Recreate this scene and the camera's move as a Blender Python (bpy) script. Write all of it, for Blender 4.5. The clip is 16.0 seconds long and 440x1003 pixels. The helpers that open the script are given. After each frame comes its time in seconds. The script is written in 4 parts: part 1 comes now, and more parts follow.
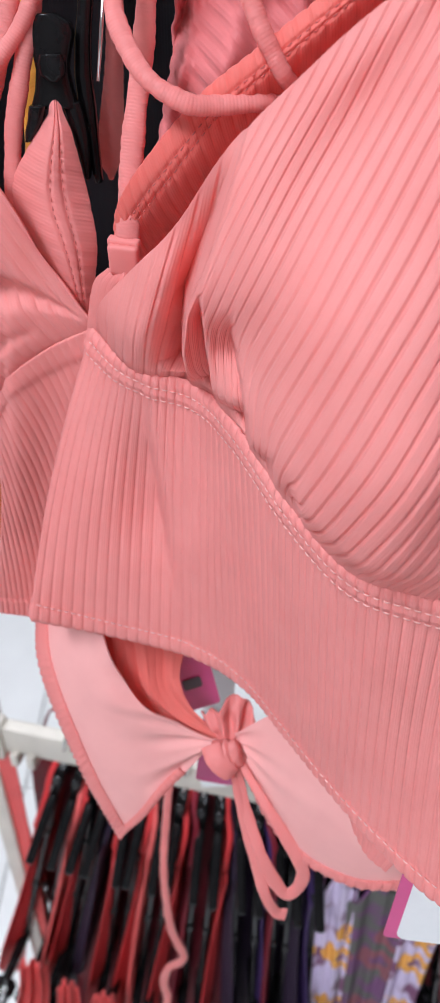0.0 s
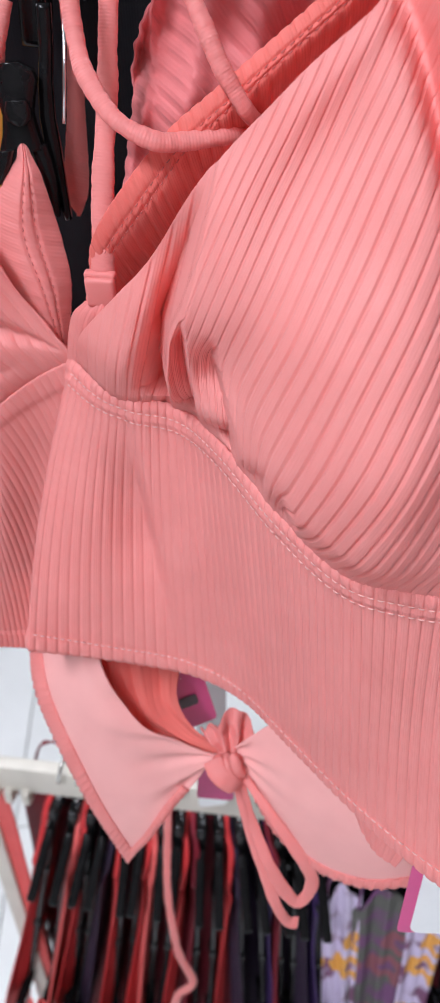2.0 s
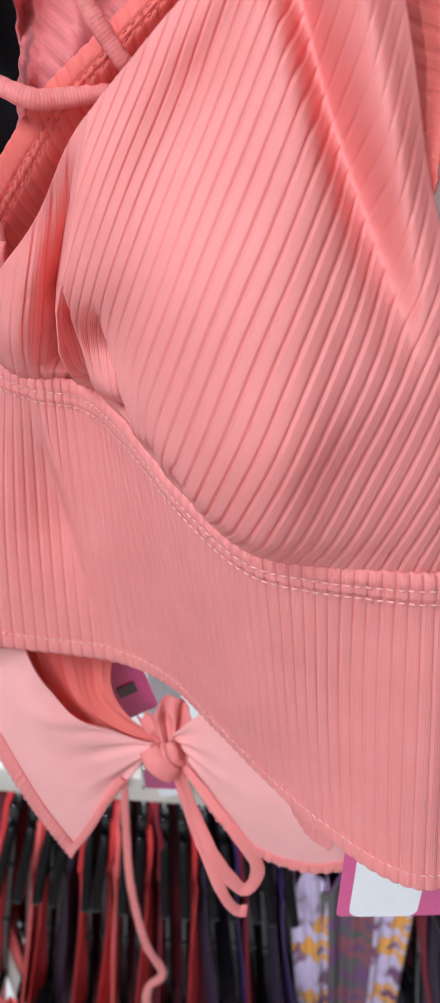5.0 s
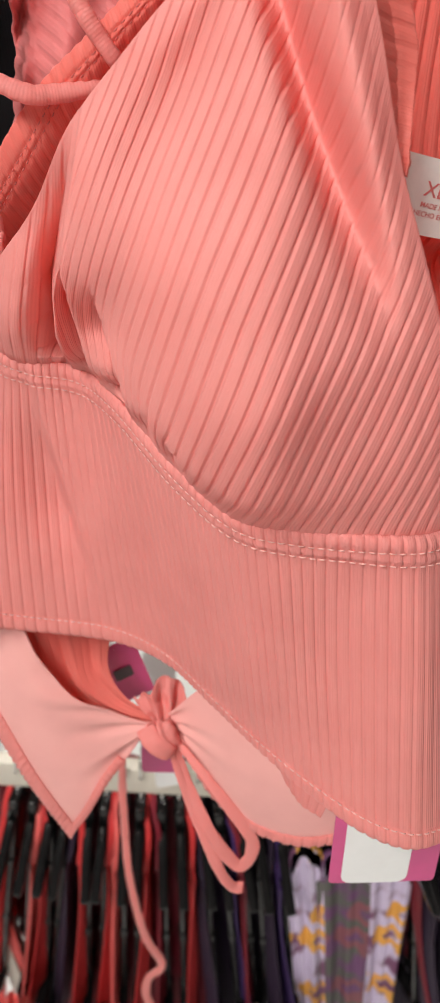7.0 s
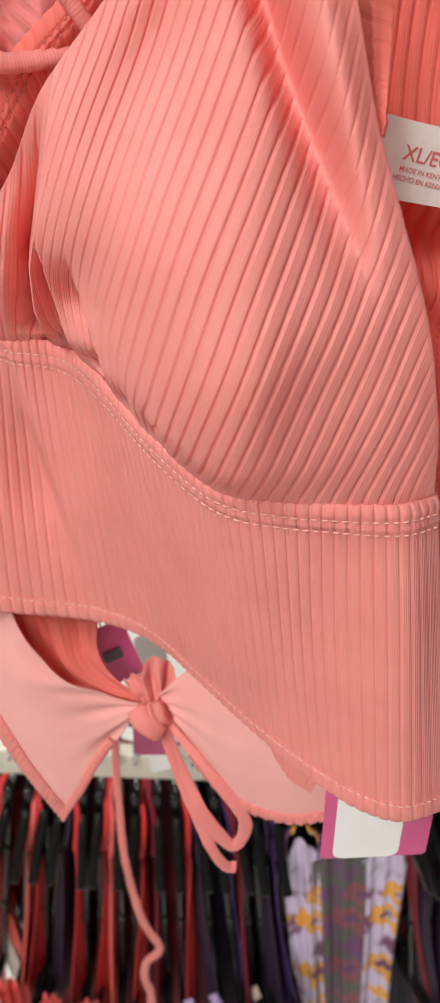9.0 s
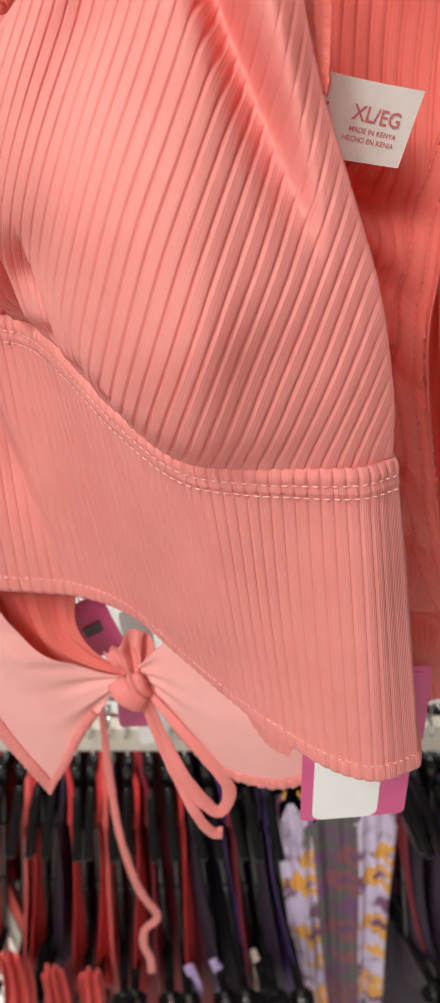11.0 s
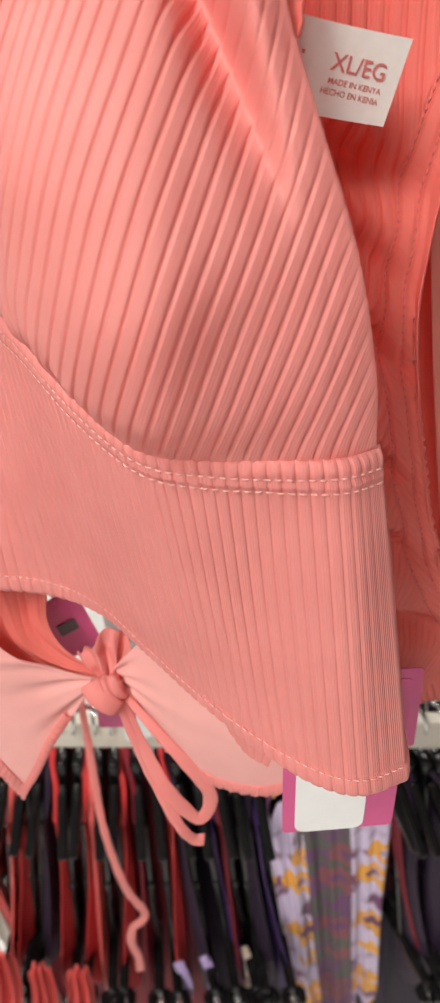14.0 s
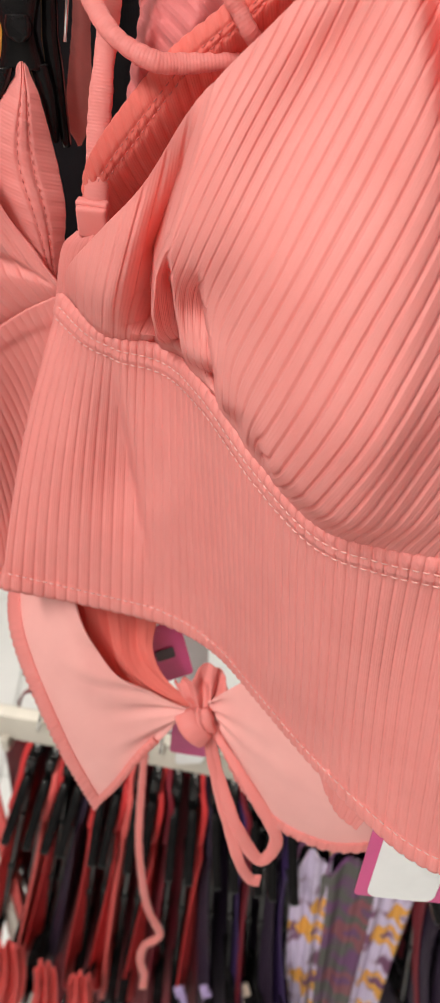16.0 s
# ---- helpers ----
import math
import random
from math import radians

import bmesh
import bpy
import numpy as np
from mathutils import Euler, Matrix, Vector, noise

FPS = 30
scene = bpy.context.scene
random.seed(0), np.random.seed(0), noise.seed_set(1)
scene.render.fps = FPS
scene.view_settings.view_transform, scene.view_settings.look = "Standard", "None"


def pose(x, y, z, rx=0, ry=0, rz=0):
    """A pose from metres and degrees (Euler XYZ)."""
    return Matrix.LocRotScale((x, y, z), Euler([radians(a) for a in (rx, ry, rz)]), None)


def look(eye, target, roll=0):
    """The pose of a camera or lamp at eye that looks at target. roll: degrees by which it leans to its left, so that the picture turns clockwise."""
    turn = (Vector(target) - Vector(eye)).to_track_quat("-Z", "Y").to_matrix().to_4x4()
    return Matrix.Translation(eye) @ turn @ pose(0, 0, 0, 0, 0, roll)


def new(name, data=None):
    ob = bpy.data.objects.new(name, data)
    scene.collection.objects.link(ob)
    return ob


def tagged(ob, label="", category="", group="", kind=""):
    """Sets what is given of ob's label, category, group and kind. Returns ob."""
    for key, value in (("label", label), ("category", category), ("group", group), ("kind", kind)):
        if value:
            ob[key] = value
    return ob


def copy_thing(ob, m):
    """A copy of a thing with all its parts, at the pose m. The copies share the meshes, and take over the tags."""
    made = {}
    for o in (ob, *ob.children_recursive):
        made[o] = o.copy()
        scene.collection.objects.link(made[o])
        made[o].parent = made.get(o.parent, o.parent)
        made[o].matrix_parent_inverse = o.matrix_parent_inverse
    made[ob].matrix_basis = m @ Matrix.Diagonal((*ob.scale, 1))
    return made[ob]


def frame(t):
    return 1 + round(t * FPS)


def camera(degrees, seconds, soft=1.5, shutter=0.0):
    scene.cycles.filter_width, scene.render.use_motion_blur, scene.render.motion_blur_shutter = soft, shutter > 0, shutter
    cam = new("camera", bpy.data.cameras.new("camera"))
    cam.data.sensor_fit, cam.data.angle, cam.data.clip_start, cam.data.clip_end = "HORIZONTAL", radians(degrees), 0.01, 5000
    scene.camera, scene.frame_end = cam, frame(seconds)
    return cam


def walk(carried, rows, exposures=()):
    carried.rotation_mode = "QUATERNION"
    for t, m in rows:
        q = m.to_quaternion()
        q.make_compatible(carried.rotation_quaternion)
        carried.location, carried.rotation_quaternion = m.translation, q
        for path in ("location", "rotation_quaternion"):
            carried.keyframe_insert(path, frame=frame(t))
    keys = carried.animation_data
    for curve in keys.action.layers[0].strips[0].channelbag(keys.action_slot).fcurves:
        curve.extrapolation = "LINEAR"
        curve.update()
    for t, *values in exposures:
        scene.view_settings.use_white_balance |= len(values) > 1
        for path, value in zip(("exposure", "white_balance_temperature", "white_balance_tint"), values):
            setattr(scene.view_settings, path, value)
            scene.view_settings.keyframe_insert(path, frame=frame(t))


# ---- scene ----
cam = camera(30.3, 16.0)
PATH = [
    (0, (-0.0002, -0.0004, 1.5597), (-0.0005, 1.6557, 0.4384), -0.85),
    (0.5, (-0.0217, 0.0086, 1.5597), (0.0182, 1.6386, 0.4014), -2.01),
    (1, (-0.0180, 0.0026, 1.5592), (0.0525, 1.6292, 0.3977), -2.00),
    (1.5, (-0.0059, 0.0033, 1.5483), (0.0209, 1.6388, 0.3974), -4.15),
    (2, (-0.0095, -0.0098, 1.5639), (0.0757, 1.6722, 0.4852), -3.47),
    (2.5, (0.0006, 0.0001, 1.5501), (0.1061, 1.6544, 0.4311), -4.03),
    (3, (0.0132, -0.0022, 1.5415), (0.0845, 1.6624, 0.4351), -4.99),
    (3.5, (0.0042, -0.0071, 1.5529), (0.1571, 1.6522, 0.4469), -3.40),
    (4, (0.0330, -0.0198, 1.5512), (0.2390, 1.6472, 0.4656), -4.34),
    (4.5, (0.0343, -0.0111, 1.5450), (0.2252, 1.6467, 0.4427), -5.19),
    (5, (0.0185, -0.0042, 1.5511), (0.1459, 1.6596, 0.4485), -4.67),
    (7.5, (0.0173, -0.0252, 1.5473), (0.1694, 1.6482, 0.4625), -5.19),
    (8, (0.0210, -0.0251, 1.5459), (0.1883, 1.6421, 0.4540), -5.05),
    (8.5, (0.0197, -0.0246, 1.5436), (0.1812, 1.6398, 0.4464), -5.34),
    (11, (0.0306, -0.0282, 1.5393), (0.1915, 1.5933, 0.3796), -7.43),
    (11.5, (0.0381, -0.0317, 1.5407), (0.2211, 1.5922, 0.3877), -7.64),
    (12, (0.0568, -0.0268, 1.5329), (0.2654, 1.5878, 0.3712), -8.37),
    (12.5, (0.0526, -0.0173, 1.5306), (0.2689, 1.5881, 0.3577), -7.19),
    (13, (0.0470, -0.0134, 1.5292), (0.2350, 1.5911, 0.3501), -7.46),
    (13.5, (0.0441, -0.0144, 1.5313), (0.2105, 1.5907, 0.3497), -7.09),
    (14, (0.0433, -0.0083, 1.5257), (0.1978, 1.5949, 0.3401), -7.47),
    (14.5, (0.0408, -0.0102, 1.5287), (0.1810, 1.5955, 0.3447), -7.41),
    (15, (0.0359, -0.0127, 1.5311), (0.1701, 1.5935, 0.3470), -7.13),
    (15.5, (-0.0080, -0.0020, 1.5610), (0.1630, 1.6360, 0.4260), 1.30),
    (16, (0.0010, -0.0090, 1.5520), (0.0640, 1.6330, 0.4120), 0.00),
]
EXPOSURES = [(0.0, -0.82, 5650, 12), (0.6, -0.90, 5650, 12), (2.0, -0.84, 5650, 12), (4.0, -0.86, 5650, 12), (5.2, -0.83, 5650, 12), (7.3, -0.88, 6700, 10), (8.7, -0.88, 6700, 10), (10.8, -0.86, 6700, 10), (11.7, -0.84, 6700, 10), (12.3, -0.73, 6700, 10), (13.5, -0.76, 6700, 10), (15.0, -0.78, 6700, 10), (15.4, -0.82, 6700, 10), (16.0, -0.88, 6700, 10)]
walk(cam, [(t, look(eye, target, roll)) for t, eye, target, roll in PATH], EXPOSURES)
cam.data.dof.use_dof = True
cam.data.dof.focus_distance = 0.29
cam.data.dof.aperture_fstop = 24.0
# No lamp is seen; the last two are added to brighten floor and rack.
LAMPS = [(-0.80, -0.90, 92.0), (-0.40, -1.75, 24.0), (-1.5, 1.7, 62.0), (0.9, 1.7, 50.0)]

# ---------------------------------------------------------------- light
world = bpy.data.worlds.new("shop_air")
world.use_nodes = True
world.node_tree.nodes["Background"].inputs[0].default_value = (0.9, 0.95, 1.0, 1)
world.node_tree.nodes["Background"].inputs[1].default_value = 0.035
scene.world = world


# ---------------------------------------------------------------- materials
def nodes_of(name):
    m = bpy.data.materials.new(name)
    m.use_nodes = True
    nt = m.node_tree
    return m, nt, nt.nodes["Principled BSDF"]


def link(nt, a, b):
    nt.links.new(a, b)


def math_node(nt, op, a, b=None):
    n = nt.nodes.new("ShaderNodeMath")
    n.operation = op
    for k, v in enumerate((a, b)):
        if v is None:
            continue
        if isinstance(v, (int, float)):
            n.inputs[k].default_value = v
        else:
            link(nt, v, n.inputs[k])
    return n.outputs[0]


def noise_node(nt, scale, detail=4.0, coord="Object"):
    tc = nt.nodes.new("ShaderNodeTexCoord")
    n = nt.nodes.new("ShaderNodeTexNoise")
    n.inputs["Scale"].default_value = scale
    n.inputs["Detail"].default_value = detail
    link(nt, tc.outputs[coord], n.inputs["Vector"])
    return n.outputs["Fac"]


def ramp(nt, fac, c0, c1, p0=0.3, p1=0.7):
    r = nt.nodes.new("ShaderNodeValToRGB")
    r.color_ramp.elements[0].position, r.color_ramp.elements[1].position = p0, p1
    r.color_ramp.elements[0].color, r.color_ramp.elements[1].color = (*c0, 1), (*c1, 1)
    link(nt, fac, r.inputs[0])
    return r.outputs[0]


def knit(name, colour, wales=5.0, depth=0.00014, rough=0.54, sheen=0.10, seep=0.0, gloss=0.0):
    """Stretch knit: fine wales along the ribs (from the cloth's own coordinates), a fine grain and a faint mottling."""
    m, nt, p = nodes_of(name)
    c = np.array(colour)
    mott = noise_node(nt, 45.0, 3.0)
    link(nt, ramp(nt, mott, tuple(c * 0.93), tuple(np.minimum(c * 1.05, 0.95)), 0.25, 0.75), p.inputs["Base Color"])
    p.inputs["Roughness"].default_value = rough
    p.inputs["Sheen Weight"].default_value = sheen
    p.inputs["Sheen Roughness"].default_value = 0.5
    p.inputs["Specular IOR Level"].default_value = 0.22
    uv = nt.nodes.new("ShaderNodeUVMap")
    uv.uv_map = "cloth"
    sep = nt.nodes.new("ShaderNodeSeparateXYZ")
    link(nt, uv.outputs[0], sep.inputs[0])
    wave = math_node(nt, "SINE", math_node(nt, "MULTIPLY", sep.outputs[0], wales * 2 * math.pi))
    grain = noise_node(nt, 2600.0, 2.0)
    height = math_node(nt, "ADD", math_node(nt, "MULTIPLY", wave, 0.5), math_node(nt, "MULTIPLY", grain, 0.9))
    bump = nt.nodes.new("ShaderNodeBump")
    bump.inputs["Strength"].default_value = 0.55
    bump.inputs["Distance"].default_value = depth
    link(nt, height, bump.inputs["Height"])
    link(nt, bump.outputs[0], p.inputs["Normal"])
    out = p.outputs[0]
    for weight, kind, tint, rough_ in ((gloss, "ShaderNodeBsdfGlossy", (1.0, 0.66, 0.62), 0.62), (seep, "ShaderNodeBsdfTranslucent", tuple(np.minimum(c * np.array((1.04, 0.22, 0.14)), 0.99)), None)):
        if weight > 0:
            layer = nt.nodes.new(kind)
            layer.inputs[0].default_value = (*tint, 1)
            if rough_:
                layer.inputs["Roughness"].default_value = rough_
                link(nt, bump.outputs[0], layer.inputs["Normal"])
            mix = nt.nodes.new("ShaderNodeMixShader")
            mix.inputs[0].default_value = weight
            link(nt, out, mix.inputs[1])
            link(nt, layer.outputs[0], mix.inputs[2])
            out = mix.outputs[0]
    link(nt, out, nt.nodes["Material Output"].inputs[0])
    return m


def plain(name, colour, rough=0.5, metal=0.0, vary=0.12, scale=60.0, bump_depth=0.0, spec=0.5):
    m, nt, p = nodes_of(name)
    c = np.array(colour)
    n = noise_node(nt, scale)
    link(nt, ramp(nt, n, tuple(c * (1 - vary)), tuple(np.minimum(c * (1 + vary), 0.95))), p.inputs["Base Color"])
    link(nt, math_node(nt, "ADD", math_node(nt, "MULTIPLY", n, 0.2), rough - 0.1), p.inputs["Roughness"])
    p.inputs["Metallic"].default_value = metal
    p.inputs["Specular IOR Level"].default_value = spec
    if bump_depth:
        b = nt.nodes.new("ShaderNodeBump")
        b.inputs["Distance"].default_value = bump_depth
        b.inputs["Strength"].default_value = 0.5
        link(nt, noise_node(nt, scale * 8), b.inputs["Height"])
        link(nt, b.outputs[0], p.inputs["Normal"])
    return m


CORAL = (0.95, 0.375, 0.348)
M_RIB = knit("coral_rib_knit", CORAL, sheen=0.06, seep=0.30, gloss=0.03)
M_EDGE = knit("coral_rib_binding", (0.95, 0.350, 0.325), wales=4.0, sheen=0.06, seep=0.30, gloss=0.03)
# Inner faces' deeper coral; it also holds red shade bounced between the layers.
M_INNER_SHADE = knit("coral_rib_inner_shaded", (0.93, 0.245, 0.203), sheen=0.05, seep=0.30, gloss=0.03)
M_LINING = knit("pale_coral_lining", (0.94, 0.46, 0.43), wales=9.0, depth=0.00006, rough=0.55, seep=0.12)
M_LINING_DEEP = knit("coral_smooth_lining", (0.94, 0.36, 0.30), wales=9.0, depth=0.00006, rough=0.55, seep=0.12)
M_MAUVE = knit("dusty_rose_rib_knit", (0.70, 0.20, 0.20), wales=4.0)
M_THREAD = plain("pale_pink_thread", (0.92, 0.43, 0.39), 0.6, scale=900)
M_THREAD_DARK = plain("coral_thread", (0.70, 0.17, 0.15), 0.7, scale=900)
M_RED = knit("red_swim_cloth", (0.60, 0.040, 0.042), wales=3.0, sheen=0.01)
M_CORAL_FAR = knit("coral_swim_cloth", (0.76, 0.13, 0.12), wales=3.0, sheen=0.01)
M_WINE = knit("wine_swim_cloth", (0.20, 0.012, 0.025), wales=3.0, sheen=0.01)
M_PURPLE = knit("violet_swim_cloth", (0.055, 0.025, 0.12), wales=3.0, sheen=0.01)
M_DARK = knit("black_swim_cloth", (0.007, 0.006, 0.008), wales=3.0, sheen=0.0)
for m in (M_RED, M_WINE, M_PURPLE, M_DARK, M_CORAL_FAR):
    m.node_tree.nodes["Principled BSDF"].inputs["Specular IOR Level"].default_value = 0.2
M_PLUM_CLOTH = knit("plum_black_swim_cloth", (0.026, 0.013, 0.034), wales=3.0, sheen=0.01)
M_LILAC = knit("lilac_swim_cloth", (0.50, 0.38, 0.68), wales=3.0)
M_ORANGE = knit("orange_swim_cloth", (0.75, 0.13, 0.02), wales=3.0)
M_YELLOW = knit("yellow_swim_cloth", (0.85, 0.42, 0.06), wales=3.0)
M_BLACK = plain("black_hanger_plastic", (0.008, 0.0075, 0.008), 0.17, vary=0.3, scale=90, bump_depth=0.0002, spec=0.32)
M_STEEL = plain("bright_steel", (0.72, 0.72, 0.70), 0.22, metal=1.0, vary=0.06)
M_RAIL = plain("cream_painted_steel", (0.62, 0.58, 0.50), 0.42, vary=0.08, scale=25)
M_TILE = plain("white_glazed_tile", (0.80, 0.80, 0.78), 0.18, vary=0.04, scale=6)
M_GROUT = plain("grey_grout", (0.42, 0.41, 0.39), 0.85, vary=0.15, scale=120)
M_WALL = plain("grey_wall_paint", (0.34, 0.33, 0.32), 0.7, vary=0.03, scale=4, bump_depth=0.0004)
M_CEIL = plain("white_ceiling_board", (0.5, 0.5, 0.49), 0.85, vary=0.03, scale=9, bump_depth=0.0006)
M_LABEL = plain("white_satin_label", (0.80, 0.76, 0.73), 0.45, vary=0.03, scale=300, bump_depth=0.00004)
M_INK = plain("coral_label_ink", (0.62, 0.16, 0.15), 0.6, vary=0.1, scale=400)
M_CARD = plain("magenta_tag_card", (0.62, 0.07, 0.24), 0.38, vary=0.06, scale=80)
M_STICKER = plain("white_tag_sticker", (0.82, 0.83, 0.83), 0.35, vary=0.03, scale=80)
M_GREY = plain("dark_grey_print", (0.08, 0.06, 0.07), 0.5)
M_FRAME = plain("white_lamp_frame", (0.75, 0.75, 0.75), 0.4)


def floral(name, pale, deep, ring_colour, low=0.50):
    """Swim cloth printed with rings and dark patches on a pale ground."""
    m, nt, p = nodes_of(name)
    tc = nt.nodes.new("ShaderNodeTexCoord")
    v = nt.nodes.new("ShaderNodeTexVoronoi")
    v.inputs["Scale"].default_value = 15.0
    link(nt, tc.outputs["Object"], v.inputs["Vector"])
    wob = math_node(nt, "MULTIPLY", noise_node(nt, 60.0, 2.0), 0.16)
    ring = math_node(nt, "LESS_THAN", math_node(nt, "ABSOLUTE", math_node(nt, "SUBTRACT", math_node(nt, "ADD", v.outputs["Distance"], wob), 0.36)), 0.10)
    base = ramp(nt, noise_node(nt, 22.0, 2.0), pale, deep, low, low + 0.12)
    mix = nt.nodes.new("ShaderNodeMix")
    mix.data_type = "RGBA"
    link(nt, ring, mix.inputs["Factor"])
    link(nt, base, mix.inputs["A"])
    mix.inputs["B"].default_value = (*ring_colour, 1)
    link(nt, mix.outputs["Result"], p.inputs["Base Color"])
    p.inputs["Roughness"].default_value = 0.6
    return m


M_FLORAL = floral("lilac_floral_print", (0.70, 0.60, 0.80), (0.20, 0.06, 0.15), (0.85, 0.42, 0.07))
M_PLUM = floral("plum_floral_print", (0.10, 0.10, 0.085), (0.16, 0.05, 0.16), (0.25, 0.07, 0.09), 0.44)

m, nt, p = nodes_of("lamp_diffuser")
p.inputs["Emission Color"].default_value = (1.0, 0.96, 0.92, 1)
p.inputs["Emission Strength"].default_value = 6.0
M_GLOW = m


# ---------------------------------------------------------------- shape helpers
def thing(name, label, category, at=(0, 0, 0), group="", kind=""):
    ob = new(name)
    ob.location = at
    ob.empty_display_size = 0.02
    return tagged(ob, label, category, group, kind)


def mesh_ob(name, me, mat, parent=None, label=""):
    me.materials.append(mat)
    ob = new(name, me)
    if parent is not None:
        ob.parent = parent
        chain, up = Matrix.Identity(4), parent
        while up is not None:
            chain = up.matrix_parent_inverse @ up.matrix_basis @ chain
            up = up.parent
        ob.matrix_parent_inverse = chain.inverted()
    if label:
        ob["label"] = label
    return ob


def part(name, bm, mat, parent=None, label="", smooth=True):
    me = bpy.data.meshes.new(name)
    bm.normal_update()
    bm.to_mesh(me)
    bm.free()
    if smooth:
        me.shade_smooth()
    return mesh_ob(name, me, mat, parent, label)


def curve(pts, n):
    """n places along a smooth line through the given ones, at even steps of their count."""
    p = np.array(pts, float)
    p = np.vstack([2 * p[0] - p[1], p, 2 * p[-1] - p[-2]])
    u = np.linspace(0, len(p) - 3 - 1e-9, n)
    k = u.astype(int)
    f = (u - k)[:, None]
    a, b, c, d = p[k], p[k + 1], p[k + 2], p[k + 3]
    return 0.5 * (2 * b + (c - a) * f + (2 * a - 5 * b + 4 * c - d) * f**2 + (3 * b - a - 3 * c + d) * f**3)


def lengths(line):
    return np.r_[0, np.cumsum(np.linalg.norm(np.diff(line, axis=0), axis=1))]


def even(line, n):
    """The same line at n places of even length."""
    s = lengths(line)
    w = np.linspace(0, s[-1], n)
    return np.stack([np.interp(w, s, line[:, k]) for k in range(line.shape[1])], 1)


def normals(P):
    du, dv = np.gradient(P, axis=1), np.gradient(P, axis=0)
    n = np.cross(du, dv)
    return n / (np.linalg.norm(n, axis=2, keepdims=True) + 1e-12)


def groove(phase, power=4):
    return ((1 + np.cos(2 * np.pi * phase)) / 2) ** power


def sheet(name, P, mat, parent, phase=None, amp=0.0, power=4, thick=0.0009, label="", raised=None, rim=False):
    """A cloth from a grid of places (rows, columns). Its ribs are grooves where phase is whole; raised is a further relief. The outer
    side is the one from which rows run down and columns to the right."""
    P = np.array(P, float)
    rows, cols = P.shape[:2]
    n = -normals(P)
    if phase is None:
        phase = np.repeat(lengths(P[rows // 2])[None] / 0.0045, rows, 0)
    off = -amp * groove(phase, power)
    if raised is not None:
        off = off + raised
    Q = P + n * off[..., None]
    idx = np.arange(rows * cols).reshape(rows, cols)
    quads = np.stack([idx[:-1, :-1], idx[1:, :-1], idx[1:, 1:], idx[:-1, 1:]], -1).reshape(-1, 4)
    me = bpy.data.meshes.new(name)
    me.vertices.add(rows * cols)
    me.vertices.foreach_set("co", Q.ravel())
    me.loops.add(quads.size)
    me.loops.foreach_set("vertex_index", quads.ravel().astype(np.int32))
    me.polygons.add(len(quads))
    me.polygons.foreach_set("loop_start", np.arange(0, quads.size, 4, dtype=np.int32))
    me.update(calc_edges=True)
    me.validate()
    uv = me.uv_layers.new(name="cloth")
    down = np.repeat(np.linspace(0, 1, rows)[:, None], cols, 1) * 30
    uv.data.foreach_set("uv", np.stack([phase.ravel()[quads.ravel()], down.ravel()[quads.ravel()]], 1).ravel().astype(np.float32))
    me.shade_smooth()
    ob = mesh_ob(name, me, mat, parent, label)
    if thick:
        s = ob.modifiers.new("cloth_thickness", "SOLIDIFY")
        s.thickness, s.offset, s.use_rim_only = thick, -1.0, rim
    return ob


def loft(top, bottom, rows, swell=None):
    """A grid between two lines of as many places; swell(s, t) gives a shift in metres as x, y, z."""
    t = np.linspace(0, 1, rows)[:, None, None]
    P = top[None] * (1 - t) + bottom[None] * t
    if swell is not None:
        s = np.linspace(0, 1, len(top))[None, :]
        P = P + np.stack(np.broadcast_arrays(*swell(s, t[..., 0])), -1)
    return P


def coons(top, bottom, left, right):
    """A grid bounded by four lines: top and bottom run to the right, left and right run down."""
    r, c = len(left), len(top)
    t, s = np.linspace(0, 1, r)[:, None, None], np.linspace(0, 1, c)[None, :, None]
    P = (1 - t) * top[None] + t * bottom[None] + (1 - s) * left[:, None] + s * right[:, None]
    return P - ((1 - t) * (1 - s) * top[0] + (1 - t) * s * top[-1] + t * (1 - s) * bottom[0] + t * s * bottom[-1])


